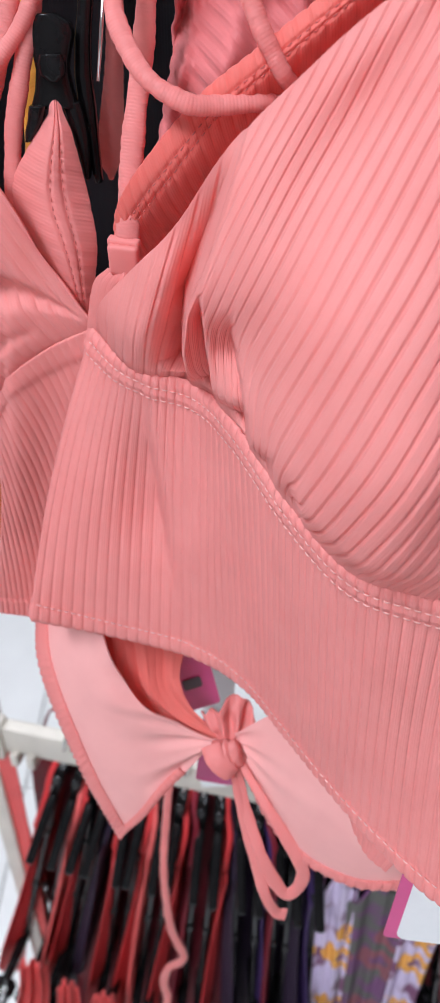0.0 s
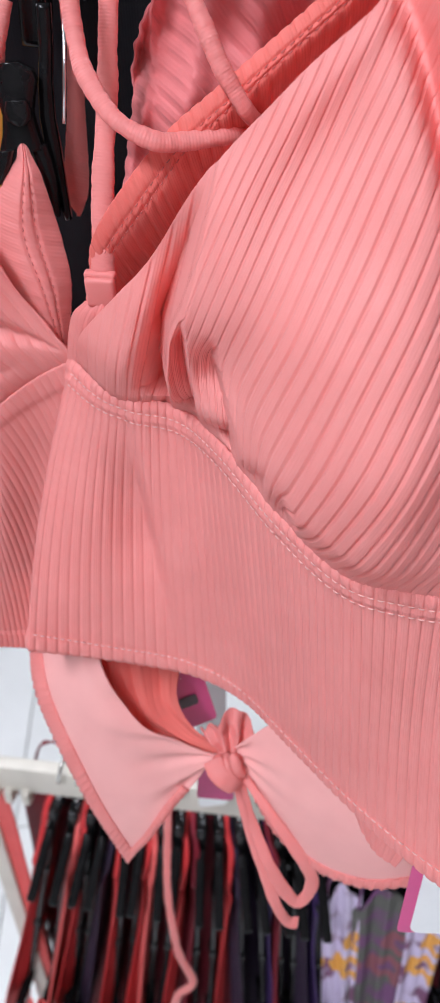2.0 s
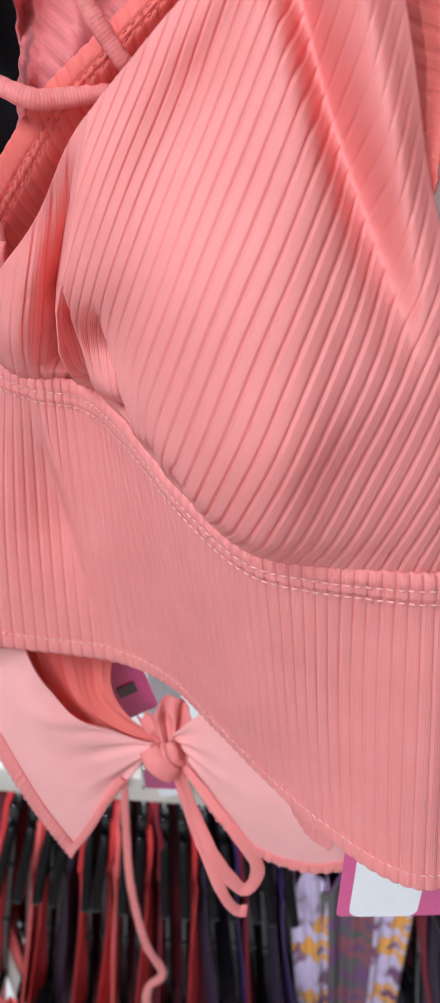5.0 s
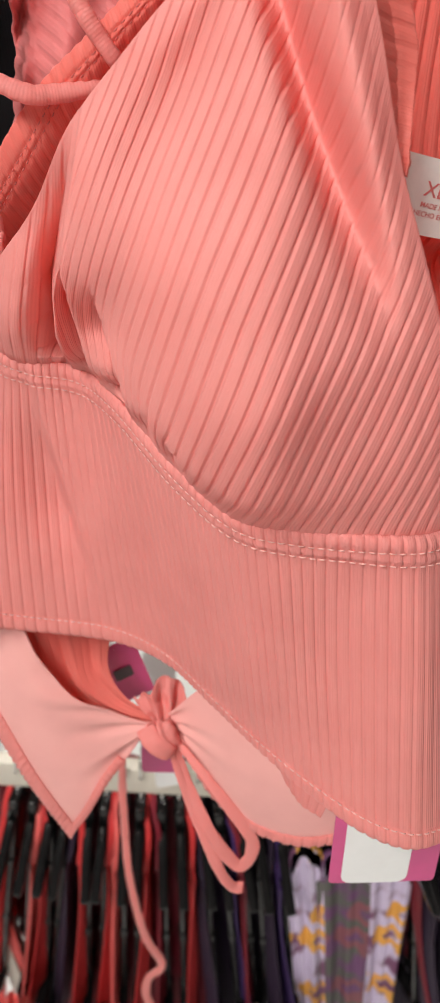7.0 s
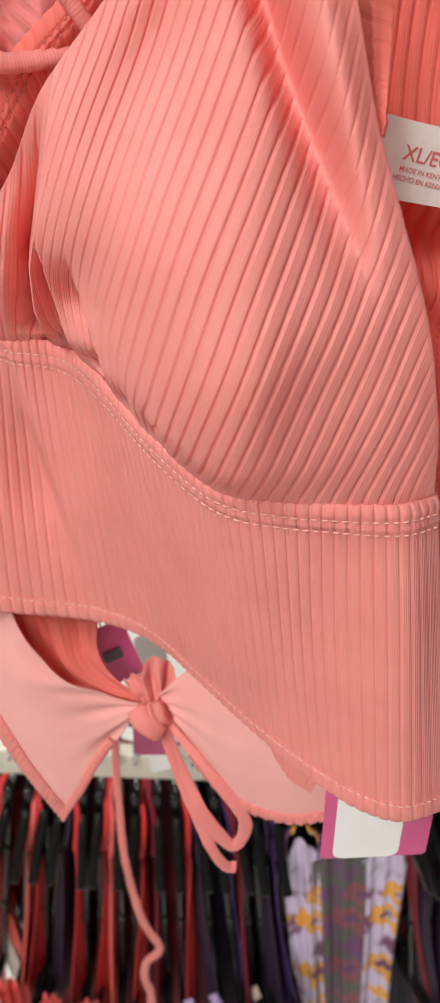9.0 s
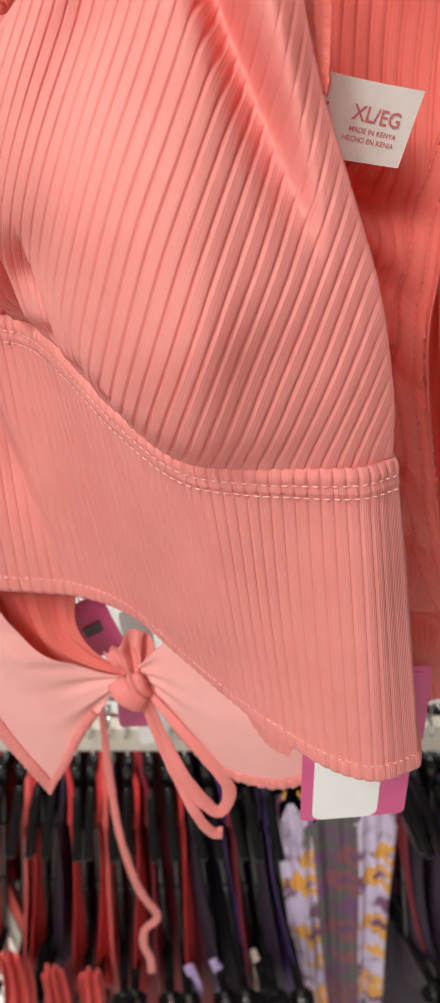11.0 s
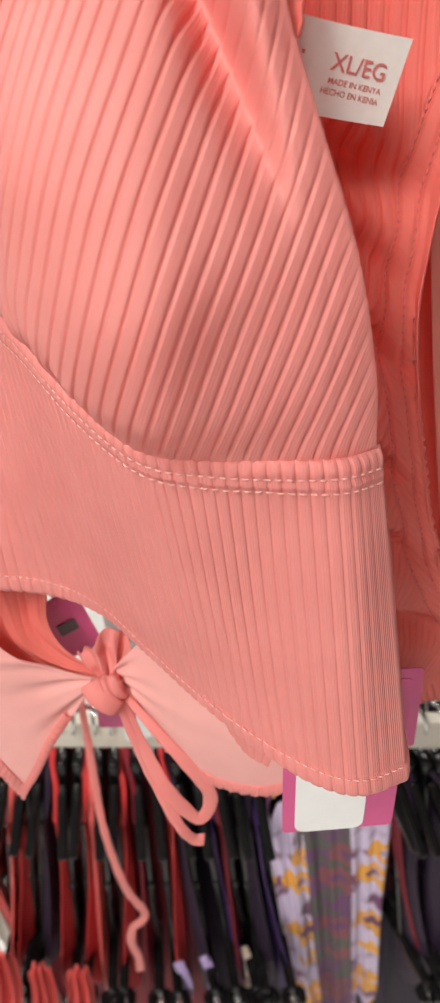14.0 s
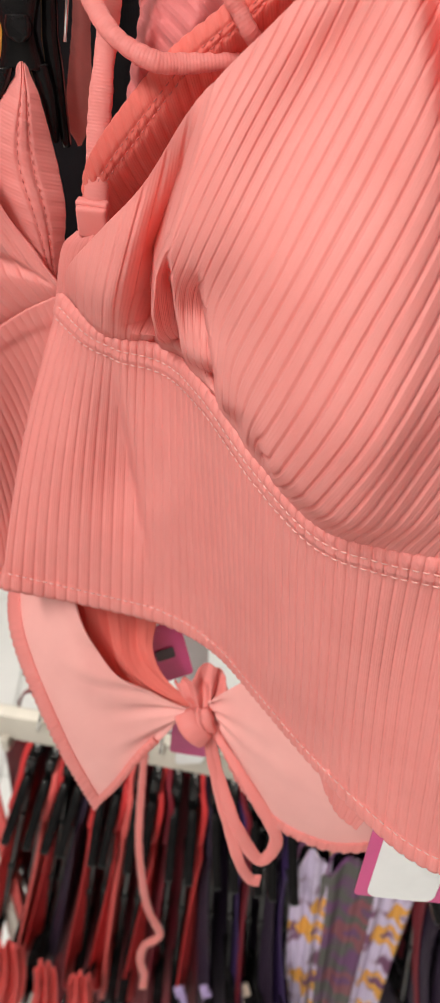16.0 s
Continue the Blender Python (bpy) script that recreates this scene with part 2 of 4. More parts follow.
def tube(name, pts, width, flat, mat, parent, rings=0.0, steps=90, sides=16, label="", taper=None):
    """A soft band along a line: an oval of that width and thickness, with rings of gathered rib along it."""
    line = even(curve(pts, steps * 3), steps)
    s = lengths(line)
    tan = np.gradient(line, axis=0)
    tan /= np.linalg.norm(tan, axis=1, keepdims=True)
    side = np.cross(tan, (0.0, -0.85, 0.52))
    side /= np.linalg.norm(side, axis=1, keepdims=True) + 1e-9
    up = np.cross(side, tan)
    a = np.linspace(0, 2 * np.pi, sides, endpoint=False)
    w = np.full(steps, width / 2) if taper is None else width / 2 * np.interp(s / s[-1], np.linspace(0, 1, len(taper)), taper)
    ripple = 1 - rings * groove(s / 0.0046, 3)
    ripple = ripple * (1 + 0.05 * np.sin(s * 190) + 0.03 * np.sin(s * 411 + 1))
    P = line[:, None] + (np.cos(a)[None, :, None] * side[:, None] * w[:, None, None] + np.sin(a)[None, :, None] * up[:, None] * (w * flat / (width / 2) / 2)[:, None, None]) * ripple[:, None, None]
    bm = bmesh.new()
    uv = bm.loops.layers.uv.new("cloth")
    vs = [[bm.verts.new(q) for q in ring] for ring in P]
    for i in range(steps - 1):
        for k in range(sides):
            f = bm.faces.new((vs[i][k], vs[i][(k + 1) % sides], vs[i + 1][(k + 1) % sides], vs[i + 1][k]))
            for lo, ii in zip(f.loops, (i, i, i + 1, i + 1)):
                lo[uv].uv = (s[ii] / 0.0046, k * 0.2)
    for ring in (vs[0][::-1], vs[-1]):
        bm.faces.new(ring)
    bmesh.ops.recalc_face_normals(bm, faces=bm.faces)
    return part(name, bm, mat, parent, label)


def stitches(name, line, normal, mat, parent, pitch=0.0031, size=0.00042, gap=0.72, label=""):
    """A row of sewn stitches: short rounded threads laid end to end along a line."""
    n = int(lengths(line)[-1] / pitch)
    pts = even(line, n + 1)
    nor = even(normal, n + 1)
    verts, faces = [], []
    for i in range(n):
        a, b = pts[i], pts[i + 1]
        d = b - a
        up = nor[i] / np.linalg.norm(nor[i])
        side = np.cross(d, up)
        side /= np.linalg.norm(side) + 1e-12
        tilt = side * size * 0.5 * (1 if i % 2 else -1) * 0.5
        base = len(verts)
        for f, w, h in ((0.5 - gap / 2, 0.35, -0.2), (0.5 - gap / 4, 1, 0.75), (0.5 + gap / 4, 1, 0.75), (0.5 + gap / 2, 0.35, -0.2)):
            c = a + d * f + tilt * (2 * f - 1)
            for u, v in ((1, 0), (0.6, 0.9), (-0.6, 0.9), (-1, 0), (0, -0.6)):
                verts.append(c + side * u * size * w + up * (v * size * w + h * size))
        for r in range(3):
            for k in range(5):
                o = base + r * 5
                faces.append((o + k, o + (k + 1) % 5, o + 5 + (k + 1) % 5, o + 5 + k))
        faces += [tuple(base + k for k in range(4, -1, -1)), tuple(base + 15 + k for k in range(5))]
    me = bpy.data.meshes.new(name)
    me.from_pydata([tuple(v) for v in verts], [], faces)
    me.shade_smooth()
    return mesh_ob(name, me, mat, parent, label)


def box(bm, size, m, bevel=0.0, seg=2):
    r = bmesh.ops.create_cube(bm, size=1.0, matrix=m @ Matrix.Diagonal((*size, 1)))
    if bevel:
        es = list({e for v in r["verts"] for e in v.link_edges})
        bmesh.ops.bevel(bm, geom=es, offset=bevel, segments=seg, affect="EDGES", profile=0.7)


def rod(bm, line, r, sides=8):
    line = np.array(line, float)
    tan = np.gradient(line, axis=0)
    tan /= np.linalg.norm(tan, axis=1, keepdims=True)
    ref = np.array((0.31, 0.9, 0.2))
    vs = []
    for q, d in zip(line, tan):
        s = np.cross(d, ref)
        s /= np.linalg.norm(s)
        u = np.cross(s, d)
        vs.append([bm.verts.new(q + r * (math.cos(a) * s + math.sin(a) * u)) for a in np.linspace(0, 2 * math.pi, sides, endpoint=False)])
    for i in range(len(vs) - 1):
        for k in range(sides):
            bm.faces.new((vs[i][k], vs[i][(k + 1) % sides], vs[i + 1][(k + 1) % sides], vs[i + 1][k]))
    bm.faces.new(vs[0][::-1])
    bm.faces.new(vs[-1])


def card(bm, w, h, d, m, r=0.003):
    """An upright card with rounded corners, w by h, in its own x and z."""
    pts = []
    for cx, cz, a0 in ((w / 2 - r, h / 2 - r, 0), (-w / 2 + r, h / 2 - r, 90), (-w / 2 + r, -h / 2 + r, 180), (w / 2 - r, -h / 2 + r, 270)):
        for a in (0, 30, 60, 90):
            pts.append((cx + r * math.cos(radians(a0 + a)), cz + r * math.sin(radians(a0 + a))))
    f = bm.faces.new([bm.verts.new(m @ Vector((x, -d / 2, z))) for x, z in pts])
    g = bmesh.ops.extrude_face_region(bm, geom=[f])
    bmesh.ops.translate(bm, verts=[v for v in g["geom"] if isinstance(v, bmesh.types.BMVert)], vec=m.to_3x3() @ Vector((0, d, 0)))
    bmesh.ops.recalc_face_normals(bm, faces=bm.faces)


# ---------------------------------------------------------------- the shop: floor, walls, ceiling, lamps
bm = bmesh.new()
box(bm, (8.0, 8.0, 0.1), pose(0, 0.5, -0.054))
floor = tagged(part("floor", bm, M_GROUT, smooth=False), "white glazed tile floor with thin grey joints", "floor", kind="structure")
bm = bmesh.new()
box(bm, (8.2, 8.2, 0.1), pose(0, 0.5, 3.05))
tagged(part("ceiling", bm, M_CEIL, smooth=False), "plain pale grey shop ceiling", "ceiling", kind="structure")
for nm, size, at in (("wall_north", (8.2, 0.1, 3.1), (0, 4.55, 1.45)), ("wall_south", (8.2, 0.1, 3.1), (0, -3.55, 1.45)), ("wall_east", (0.1, 8.0, 3.1), (4.05, 0.5, 1.45)), ("wall_west", (0.1, 8.0, 3.1), (-4.05, 0.5, 1.45))):
    bm = bmesh.new()
    box(bm, size, pose(*at))
    tagged(part(nm, bm, M_WALL, smooth=False), "plain grey shop wall", "wall", kind="structure")


def ceiling_light(x, y, power):
    lamp = thing("ceiling_light", "unseen long white recessed ceiling light, switched on", "ceiling light", (x, y, 2.98), "ceiling lights")
    bm = bmesh.new()
    for sx in (-1, 1):
        box(bm, (0.03, 1.3, 0.05), pose(x + sx * 0.165, y, 2.975), 0.004)
        box(bm, (0.30, 0.03, 0.05), pose(x, y + sx * 0.635, 2.975), 0.004)
    part("frame", bm, M_FRAME, lamp, smooth=False)
    bm = bmesh.new()
    box(bm, (0.29, 1.23, 0.01), pose(x, y, 2.985))
    part("diffuser", bm, M_GLOW, lamp, "glowing white diffuser", smooth=False)
    li = bpy.data.lights.new("ceiling_light_glow", "AREA")
    li.shape, li.size, li.size_y, li.energy, li.color = "RECTANGLE", 0.28, 1.2, power, (1.0, 0.96, 0.92)
    new("ceiling_light_glow", li).matrix_world = pose(x, y, 2.955)


for lx, ly, lp in LAMPS:
    ceiling_light(lx, ly, lp)

# ---------------------------------------------------------------- the swim top in front
top = thing("tankini", "coral pink ribbed tankini hanging from a clip hanger", "tankini", (0.03, 0.24, 1.24))

SEAM = [(-0.052, 0.322, 1.431), (-0.035, 0.298, 1.424), (-0.010, 0.291, 1.419), (0.004, 0.264, 1.4175), (0.022, 0.226, 1.407), (0.040, 0.200, 1.398), (0.060, 0.191, 1.3945), (0.081, 0.184, 1.3935), (0.098, 0.182, 1.392), (0.112, 0.188, 1.389)]
HEM = [(-0.092, 0.291, 1.294), (-0.058, 0.294, 1.281), (-0.015, 0.286, 1.272), (0.010, 0.269, 1.268), (0.028, 0.242, 1.265), (0.046, 0.213, 1.262), (0.062, 0.191, 1.258), (0.080, 0.174, 1.251), (0.098, 0.165, 1.248), (0.118, 0.170, 1.243)]
RIB = 0.0044


def band():
    cols, rows = 640, 120
    a, b = curve(SEAM, 1200), curve(HEM, 1200)
    mean = (a + b) / 2
    s = lengths(mean)
    w = np.linspace(0, s[-1], cols)
    a, b = (np.stack([np.interp(w, s, l[:, k]) for k in range(3)], 1) for l in (a, b))

    def swell(u, t):
        mid = np.sin(np.pi * t)
        x = -0.004 * mid * np.exp(-((u - 0.02) / 0.1) ** 2) + 0 * u
        y = -0.004 * mid * np.exp(-((u - 0.42) / 0.2) ** 2)
        y = y + 0.0125 * np.exp(-((u - 0.2 - 0.12 * (t - 0.55)) / np.where(u < 0.2 + 0.12 * (t - 0.55), 0.075, 0.016)) ** 2) * np.exp(-((t - 0.42) / 0.30) ** 2)
        y = y - 0.003 * np.exp(-((u - 0.28) / 0.05) ** 2) * np.exp(-((t - 0.45) / 0.25) ** 2)
        y = y - 0.0022 * np.exp(-((u - 0.62 + 0.25 * (t - 0.6)) / 0.05) ** 2) * np.exp(-((t - 0.68) / 0.12) ** 2)
        y = y - 0.0020 * mid * np.exp(-((u - 0.95) / 0.05) ** 2) + 0.0040 * mid * np.exp(-((u - 0.82) / 0.055) ** 2)
        y = y + 0.0006 * np.sin(u * 31 + t * 5) * mid
        return x, y, 0 * (u + t)

    P = loft(a, b, rows, swell)
    # the side turns back into the garment
    d = np.linspace(0, 1, 14)[None, 1:, None]
    e = P[:, -1:, :]
    slow = np.clip(np.linspace(0, 1, rows) / 0.3, 0.12, 1)[:, None, None]
    back = e + (np.array((0.004, 0.0, 0)) * np.sin(d * np.pi / 2) + np.array((0.002, 0.022, 0)) * d**1.6) * slow
    d = np.linspace(1, 0, 14)[None, :-1, None]
    e = P[:, :1, :]
    fore = e + np.array((-0.0025, 0.0, 0)) * np.sin(d * np.pi / 2) + np.array((0.003, 0.014, 0)) * d**1.6
    P = np.concatenate([fore, P, back], 1)
    full = P.shape[1]
    t = np.linspace(0, 1, rows)[:, None]
    drop = t * 0.135
    phase = np.repeat((np.r_[np.linspace(-0.015, -0.001, 13), w, w[-1] + np.linspace(0, 0.024, 13)] / RIB)[None], rows, 0) + 0.35
    phase = phase + 0.35 * np.sin(t * 3.0 + 1) * np.sin(np.linspace(0, 9, full))[None] * 0.4
    # rolled seam with two sewn furrows, turned-up hem with one pair of rows
    lift = 0.0013 * (1 / (1 + np.exp((drop - 0.0108) / 0.0007)))
    lift = lift - 0.0009 * np.exp(-((drop - 0.0062) / 0.0008) ** 2) - 0.0009 * np.exp(-((drop - 0.0102) / 0.0008) ** 2)
    lift = lift - 0.0016 * np.exp(-(drop / 0.0014) ** 2)
    lift = lift * np.clip((full - 1 - np.arange(full)) / 40, 0, 1)[None] ** 0.6
    rise = 0.135 - drop
    lift = lift + 0.0010 * (1 / (1 + np.exp((rise - 0.0105) / 0.0006))) - 0.0010 * np.exp(-((rise - 0.0100) / 0.0009) ** 2)
    lift = lift - 0.0018 * np.exp(-(rise / 0.0015) ** 2)
    lift = lift + 0 * phase
    amp = 0.00058 + 0.00012 * np.clip((np.linspace(0, 1, full)[None] - 0.6) / 0.2, 0, 1)
    amp = amp * np.clip((full - 14 - np.arange(full)) / 70, 0.05, 1)[None]
    puff = 0.0003 * (1 - groove(phase, 2)) * (np.exp(-((drop - 0.003) / 0.003) ** 2) + 0.45 * np.exp(-(rise / 0.008) ** 2))
    sheet("band", P, M_RIB, top, phase, amp, 5, 0.0011, "ribbed waistband with turned-up hem", lift + puff)
    N = -normals(P)
    for nm, at, sz in (("seam_stitching", 0.0062, 0.00030), ("seam_stitching", 0.0102, 0.00030), ("hem_stitching", 0.1250, 0.00036)):
        k = int(round(at / 0.135 * (rows - 1)))
        stitches(nm, P[k, 16:cols + 12] + N[k, 16:cols + 12] * 0.0009, N[k, 16:cols + 12], M_THREAD, top, 0.0033, sz, label="row of pale pink stitches")


band()

NECK = [(-0.050, 0.316, 1.434), (-0.045, 0.300, 1.449), (-0.029, 0.284, 1.468), (-0.012, 0.270, 1.487), (0.004, 0.258, 1.512), (0.0235, 0.250, 1.531), (0.037, 0.247, 1.543), (0.057, 0.245, 1.558), (0.068, 0.243, 1.570)]
SIDE = [(0.111, 0.188, 1.3905), (0.1105, 0.1885, 1.415), (0.106, 0.190, 1.450), (0.1005, 0.200, 1.476), (0.097, 0.209, 1.496), (0.095, 0.215, 1.512), (0.092, 0.220, 1.535), (0.086, 0.226, 1.566)]


def cup():
    cols, rows = 820, 430
    seam = curve(SEAM, 1200)
    low = even(seam[6:], cols)
    low = low + np.array((0.0, 0.0030, -0.006)) * np.clip((1 - np.linspace(0, 1, cols)) / 0.06, 0.12, 1)[:, None]
    left, right = even(curve(NECK[::-1], 900), rows), even(curve(SIDE[::-1], 900), rows)
    left[-1], right[-1] = low[0], low[-1]
    upper = even(curve([left[0], (left[0] + right[0]) / 2 + np.array((0, -0.004, 0)), right[0]], 300), cols)
    P = coons(upper, low, left, right)
    x, z = P[..., 0], P[..., 2]
    s, t = np.linspace(0, 1, cols)[None, :], np.linspace(0, 1, rows)[:, None]
    y = P[..., 1].copy()
    # the padded dome, bulging over the seam
    y -= 0.0015 * np.sin(np.pi * s) ** 0.9 * np.sin(np.pi * t) ** 1.1
    y -= 0.0012 * np.exp(-(((1 - t) * 0.14 - 0.016) / 0.012) ** 2) * np.clip((s - 0.42) / 0.12, 0, 1)
    ridge = 0.028
    high = np.clip((z - 1.366) / 0.084, 0, 1) * np.clip((1.530 - z) / 0.060, 0, 1)
    high = high * high * (3 - 2 * high)
    rim = np.clip((1 - t) / 0.11, 0, 1)
    high = high * rim * (2 - rim)
    d = x - ridge
    crease = np.interp(z, (1.415, 1.442, 1.459, 1.480, 1.517), (-0.0118, -0.0143, -0.0120, -0.0048, 0.0077))
    step = np.clip((x - crease + 0.0002) / 0.0022, 0, 1)
    step = step * step * (3 - 2 * step)
    y -= 0.033 * high * step * np.exp(-((d / np.where(d < 0, 0.041, 0.042)) ** 2))
    flat = P.copy()
    flat[..., 1] = y

    def ease(v):
        v = np.clip(v, 0, 1)
        return v * v * (3 - 2 * v)

    def tuck(line_z, line_x, width, deep, low_z, high_z, soft, power=2.0, snap=0.0036, proud=0.0):
        """A fold that sinks slowly towards its edge and rolls out again past it."""
        e = np.interp(z, line_z, line_x)
        f = np.clip((x - e) / width + 1, 0, 1.15) ** power
        f = f * ease((e + snap - x) / snap)
        on = ease((high_z - z) / soft) * np.clip((z - low_z) / 0.010, 0.3, 1)
        out = np.exp(-((x - e - snap * 1.5) / (snap * 1.2)) ** 2) * proud
        on = on * np.clip((1 - t) / 0.035, 0.22, 1)
        return on * (deep * f - out)

    # gathers above the seam, beside the neckline, and the long fold beside the arm opening
    y = y + tuck((1.415, 1.442, 1.459, 1.480, 1.517), (-0.0118, -0.0143, -0.0120, -0.0048, 0.0077), 0.015, 0.0220, 1.410, 1.512, 0.040, 1.8, 0.0015, 0.0014)
    y = y + tuck((1.415, 1.444, 1.460), (-0.0014, -0.0052, -0.0062), 0.0095, 0.0170, 1.408, 1.480, 0.026, 1.6, 0.0016, 0.0010)
    y = y + tuck((1.410, 1.431, 1.458), (0.0092, 0.0082, 0.0036), 0.0125, 0.0190, 1.404, 1.470, 0.024, 1.8, 0.0018, 0.0012)
    y = y + tuck((1.405, 1.425), (0.0165, 0.0150), 0.007, 0.0075, 1.400, 1.436, 0.016, 1.5, 0.0026, 0.0006)
    y = y + tuck((1.402, 1.428), (0.0255, 0.0200), 0.007, 0.0060, 1.396, 1.436, 0.018, 1.5, 0.0026, 0.0006)
    dx = x - (0.0740 + (1.521 - z) * 0.20)
    fade = ease((z - 1.452) / 0.065)
    roll = fade * (0.027 * np.exp(-((dx - 0.0010) / np.where(dx < 0.0010, 0.0078, 0.0036)) ** 2) - 0.005 * np.exp(-((dx - 0.0100) / 0.0055) ** 2))
    y = y + roll
    y = y + 0.0003 * np.sin(x * 160 + z * 90) * np.sin(np.pi * t) + 0.0008 * np.sin(x * 70 - z * 130 + 1.0) * np.sin(np.pi * t)
    P[..., 1] = y
    # ribs run aslant over the dome and hang straight below its edge
    fall = 1.455 - 0.065 * ease((x - 0.004) / 0.032)
    soft = 0.0045
    bent = flat.copy()
    bent[..., 1] += roll
    bent[..., 2] = fall + soft * np.logaddexp(0, (z - fall) / soft)
    cut = bent @ np.array((0.868, -0.26, -0.42))
    cut = cut + 0.07 * ease((0.04 - x) / 0.04) * (bent[..., 1] - 0.215)
    w = np.maximum(-0.640 - cut, 0)
    cut = cut - 0.6 * np.where(w < 0.05, w * w / 0.1, w - 0.025)
    over = 0.003 * np.logaddexp(0, (dx - 0.004) / 0.003)
    cut = cut + 0.25 * fade * over
    phase = cut / 0.0047
    phase = np.where(x < crease + 0.0012, (P @ np.array((0.93, -0.21, -0.31))) / 0.0050, phase)
    edge = 0 * phase
    amp = 0.0010 * np.clip(0.5 + (x - 0.002) / 0.05, 0.45, 1.0) * np.clip((1 - s) / 0.05, 0.15, 1) * np.clip(s / 0.03, 0.1, 1)
    amp = amp * (1 - 0.55 * fade * ease((dx + 0.004) / 0.008)) * (1 - 0.35 * ease((fall + 0.006 - z) / 0.012))
    amp = amp * (1 - 0.35 * ease((z - 1.490) / 0.05)) * np.clip((1 - t) / 0.04, 0.2, 1)
    amp = np.where(x < crease + 0.0012, 0.00085 * np.clip((crease + 0.0015 - x) / 0.002, 0.2, 1) * np.clip((x - crease + 0.03) / 0.02, 0.3, 1) * np.clip(s / 0.03, 0.1, 1), amp)
    sheet("cup", P, M_RIB, top, phase, amp, 7, 0.0014, "padded cup with diagonal ribs", edge, True)
    return P


CUP = cup()


def arm_hem():
    """The turned hem of the arm opening, seen from its inner side beside the cup."""
    side = even(curve(SIDE, 600), 300)
    a = side[side[:, 2] > 1.497]
    a = even(a, 160)
    f = np.linspace(0, 1, 160)[:, None]
    b = a + np.array((0.013, 0.010, -0.002)) * np.minimum(1, f * 2.2) ** 0.8 + np.array((0.001, 0.001, 0))
    P = np.stack([a * (1 - q) + b * q + np.array((0, 0.0012 + 0.003 * math.sin(math.pi * q), 0)) for q in np.linspace(0, 1, 30)], 1)[::-1]
    phase = (P @ np.array((0.35, 0.0, 0.94))) / 0.0046
    q = np.linspace(0, 1, 30)[None]
    sheet("arm_hem", P, M_INNER_SHADE, top, phase, 0.0005, 3, 0.0012, "turned hem of the arm opening", -0.0006 * np.exp(-((q - 0.5) / 0.06) ** 2) + 0 * phase)


arm_hem()
OUTER = [(-0.050, 0.319, 1.440), (-0.0405, 0.311, 1.464), (-0.0345, 0.304, 1.487), (-0.0085, 0.294, 1.518), (0.0135, 0.288, 1.535), (0.044, 0.282, 1.557), (0.060, 0.278, 1.570)]


def neckline():
    """The stitched neckline facing that lies behind the cup's edge."""
    cols, rows = 420, 60
    a = even(curve(OUTER, 900), cols)
    b = even(curve(NECK, 900), cols) + np.array((0.010, 0.038, -0.006))
    b[:120] += np.linspace(1, 0, 120)[:, None] * np.array((-0.005, -0.030, 0.002))
    P = loft(a, b, rows, lambda s, t: (0 * s * t, -0.006 * np.sin(np.pi * t) + 0.013 * t * t + 0 * s, 0 * s * t))
    t = np.linspace(0, 1, rows)[:, None]
    w = lengths(a)[None]
    phase = (w + 0.014 * t) / 0.0052
    dent = -0.0005 * (np.exp(-((t - 0.25) / 0.03) ** 2) + np.exp(-((t - 0.36) / 0.03) ** 2)) + 0 * phase
    sheet("neckline_facing", P, M_INNER_SHADE, top, phase, 0.0006, 3, 0.0012, "ribbed neckline facing, double stitched", dent)
    N = -normals(P)
    for f in (0.25, 0.36):
        k = int(f * rows)
        stitches("facing_stitching", P[k, 40:] + N[k, 40:] * -0.0004, N[k, 40:], M_THREAD_DARK, top, 0.0034, 0.00024, 0.55)


def neck_tab():
    L = even(curve([(-0.0425, 0.3110, 1.459), (-0.050, 0.316, 1.450), (-0.057, 0.327, 1.422)], 60), 60)
    R = even(curve([(-0.029, 0.306, 1.458), (-0.030, 0.304, 1.450), (-0.038, 0.319, 1.422)], 60), 60)
    P = coons(even(curve([L[0], (L[0] + R[0]) / 2 + np.array((0, -0.002, 0.001)), R[0]], 60), 70), even(curve([L[-1], R[-1]], 40), 70), L, R)
    P[..., 1] -= 0.003 * np.sin(np.pi * np.linspace(0, 1, 70))[None]
    sheet("neck_tab", P, M_EDGE, top, None, 0.0002, 3, 0.0014, "smooth folded neckline tip")


neckline()
neck_tab()

STRAP = [(-0.0350, 0.3075, 1.4605), (-0.0335, 0.3070, 1.4700), (-0.0320, 0.3090, 1.4850), (-0.0285, 0.3140, 1.5100), (-0.0255, 0.3190, 1.5260), (-0.0230, 0.3250, 1.5450), (-0.020, 0.331, 1.575), (-0.02, 0.345, 1.645)]
tube("strap", STRAP, 0.0082, 0.0048, M_EDGE, top, 0.06, 120, 18, "gathered narrow strap", (1.15, 1.05, 0.95, 0.85, 0.82, 0.8))
bm = bmesh.new()
box(bm, (0.0120, 0.0046, 0.0122), pose(-0.0349, 0.3048, 1.4640, 12, 3, -14), 0.0021, 4)
box(bm, (0.0124, 0.0040, 0.0034), pose(-0.0346, 0.3052, 1.4702, 12, 5, -14), 0.0014, 3)
part("strap_end", bm, M_EDGE, top, "flat folded sewn strap end")
tube("strap", [(0.026, 0.306, 1.5170), (0.016, 0.291, 1.5190), (0.000, 0.288, 1.5185), (-0.010, 0.286, 1.5200), (-0.022, 0.290, 1.5270), (-0.030, 0.299, 1.5390), (-0.0325, 0.306, 1.5500), (-0.034, 0.314, 1.575)], 0.0066, 0.0054, M_EDGE, top, 0.07, 120, 18, "looped narrow strap")
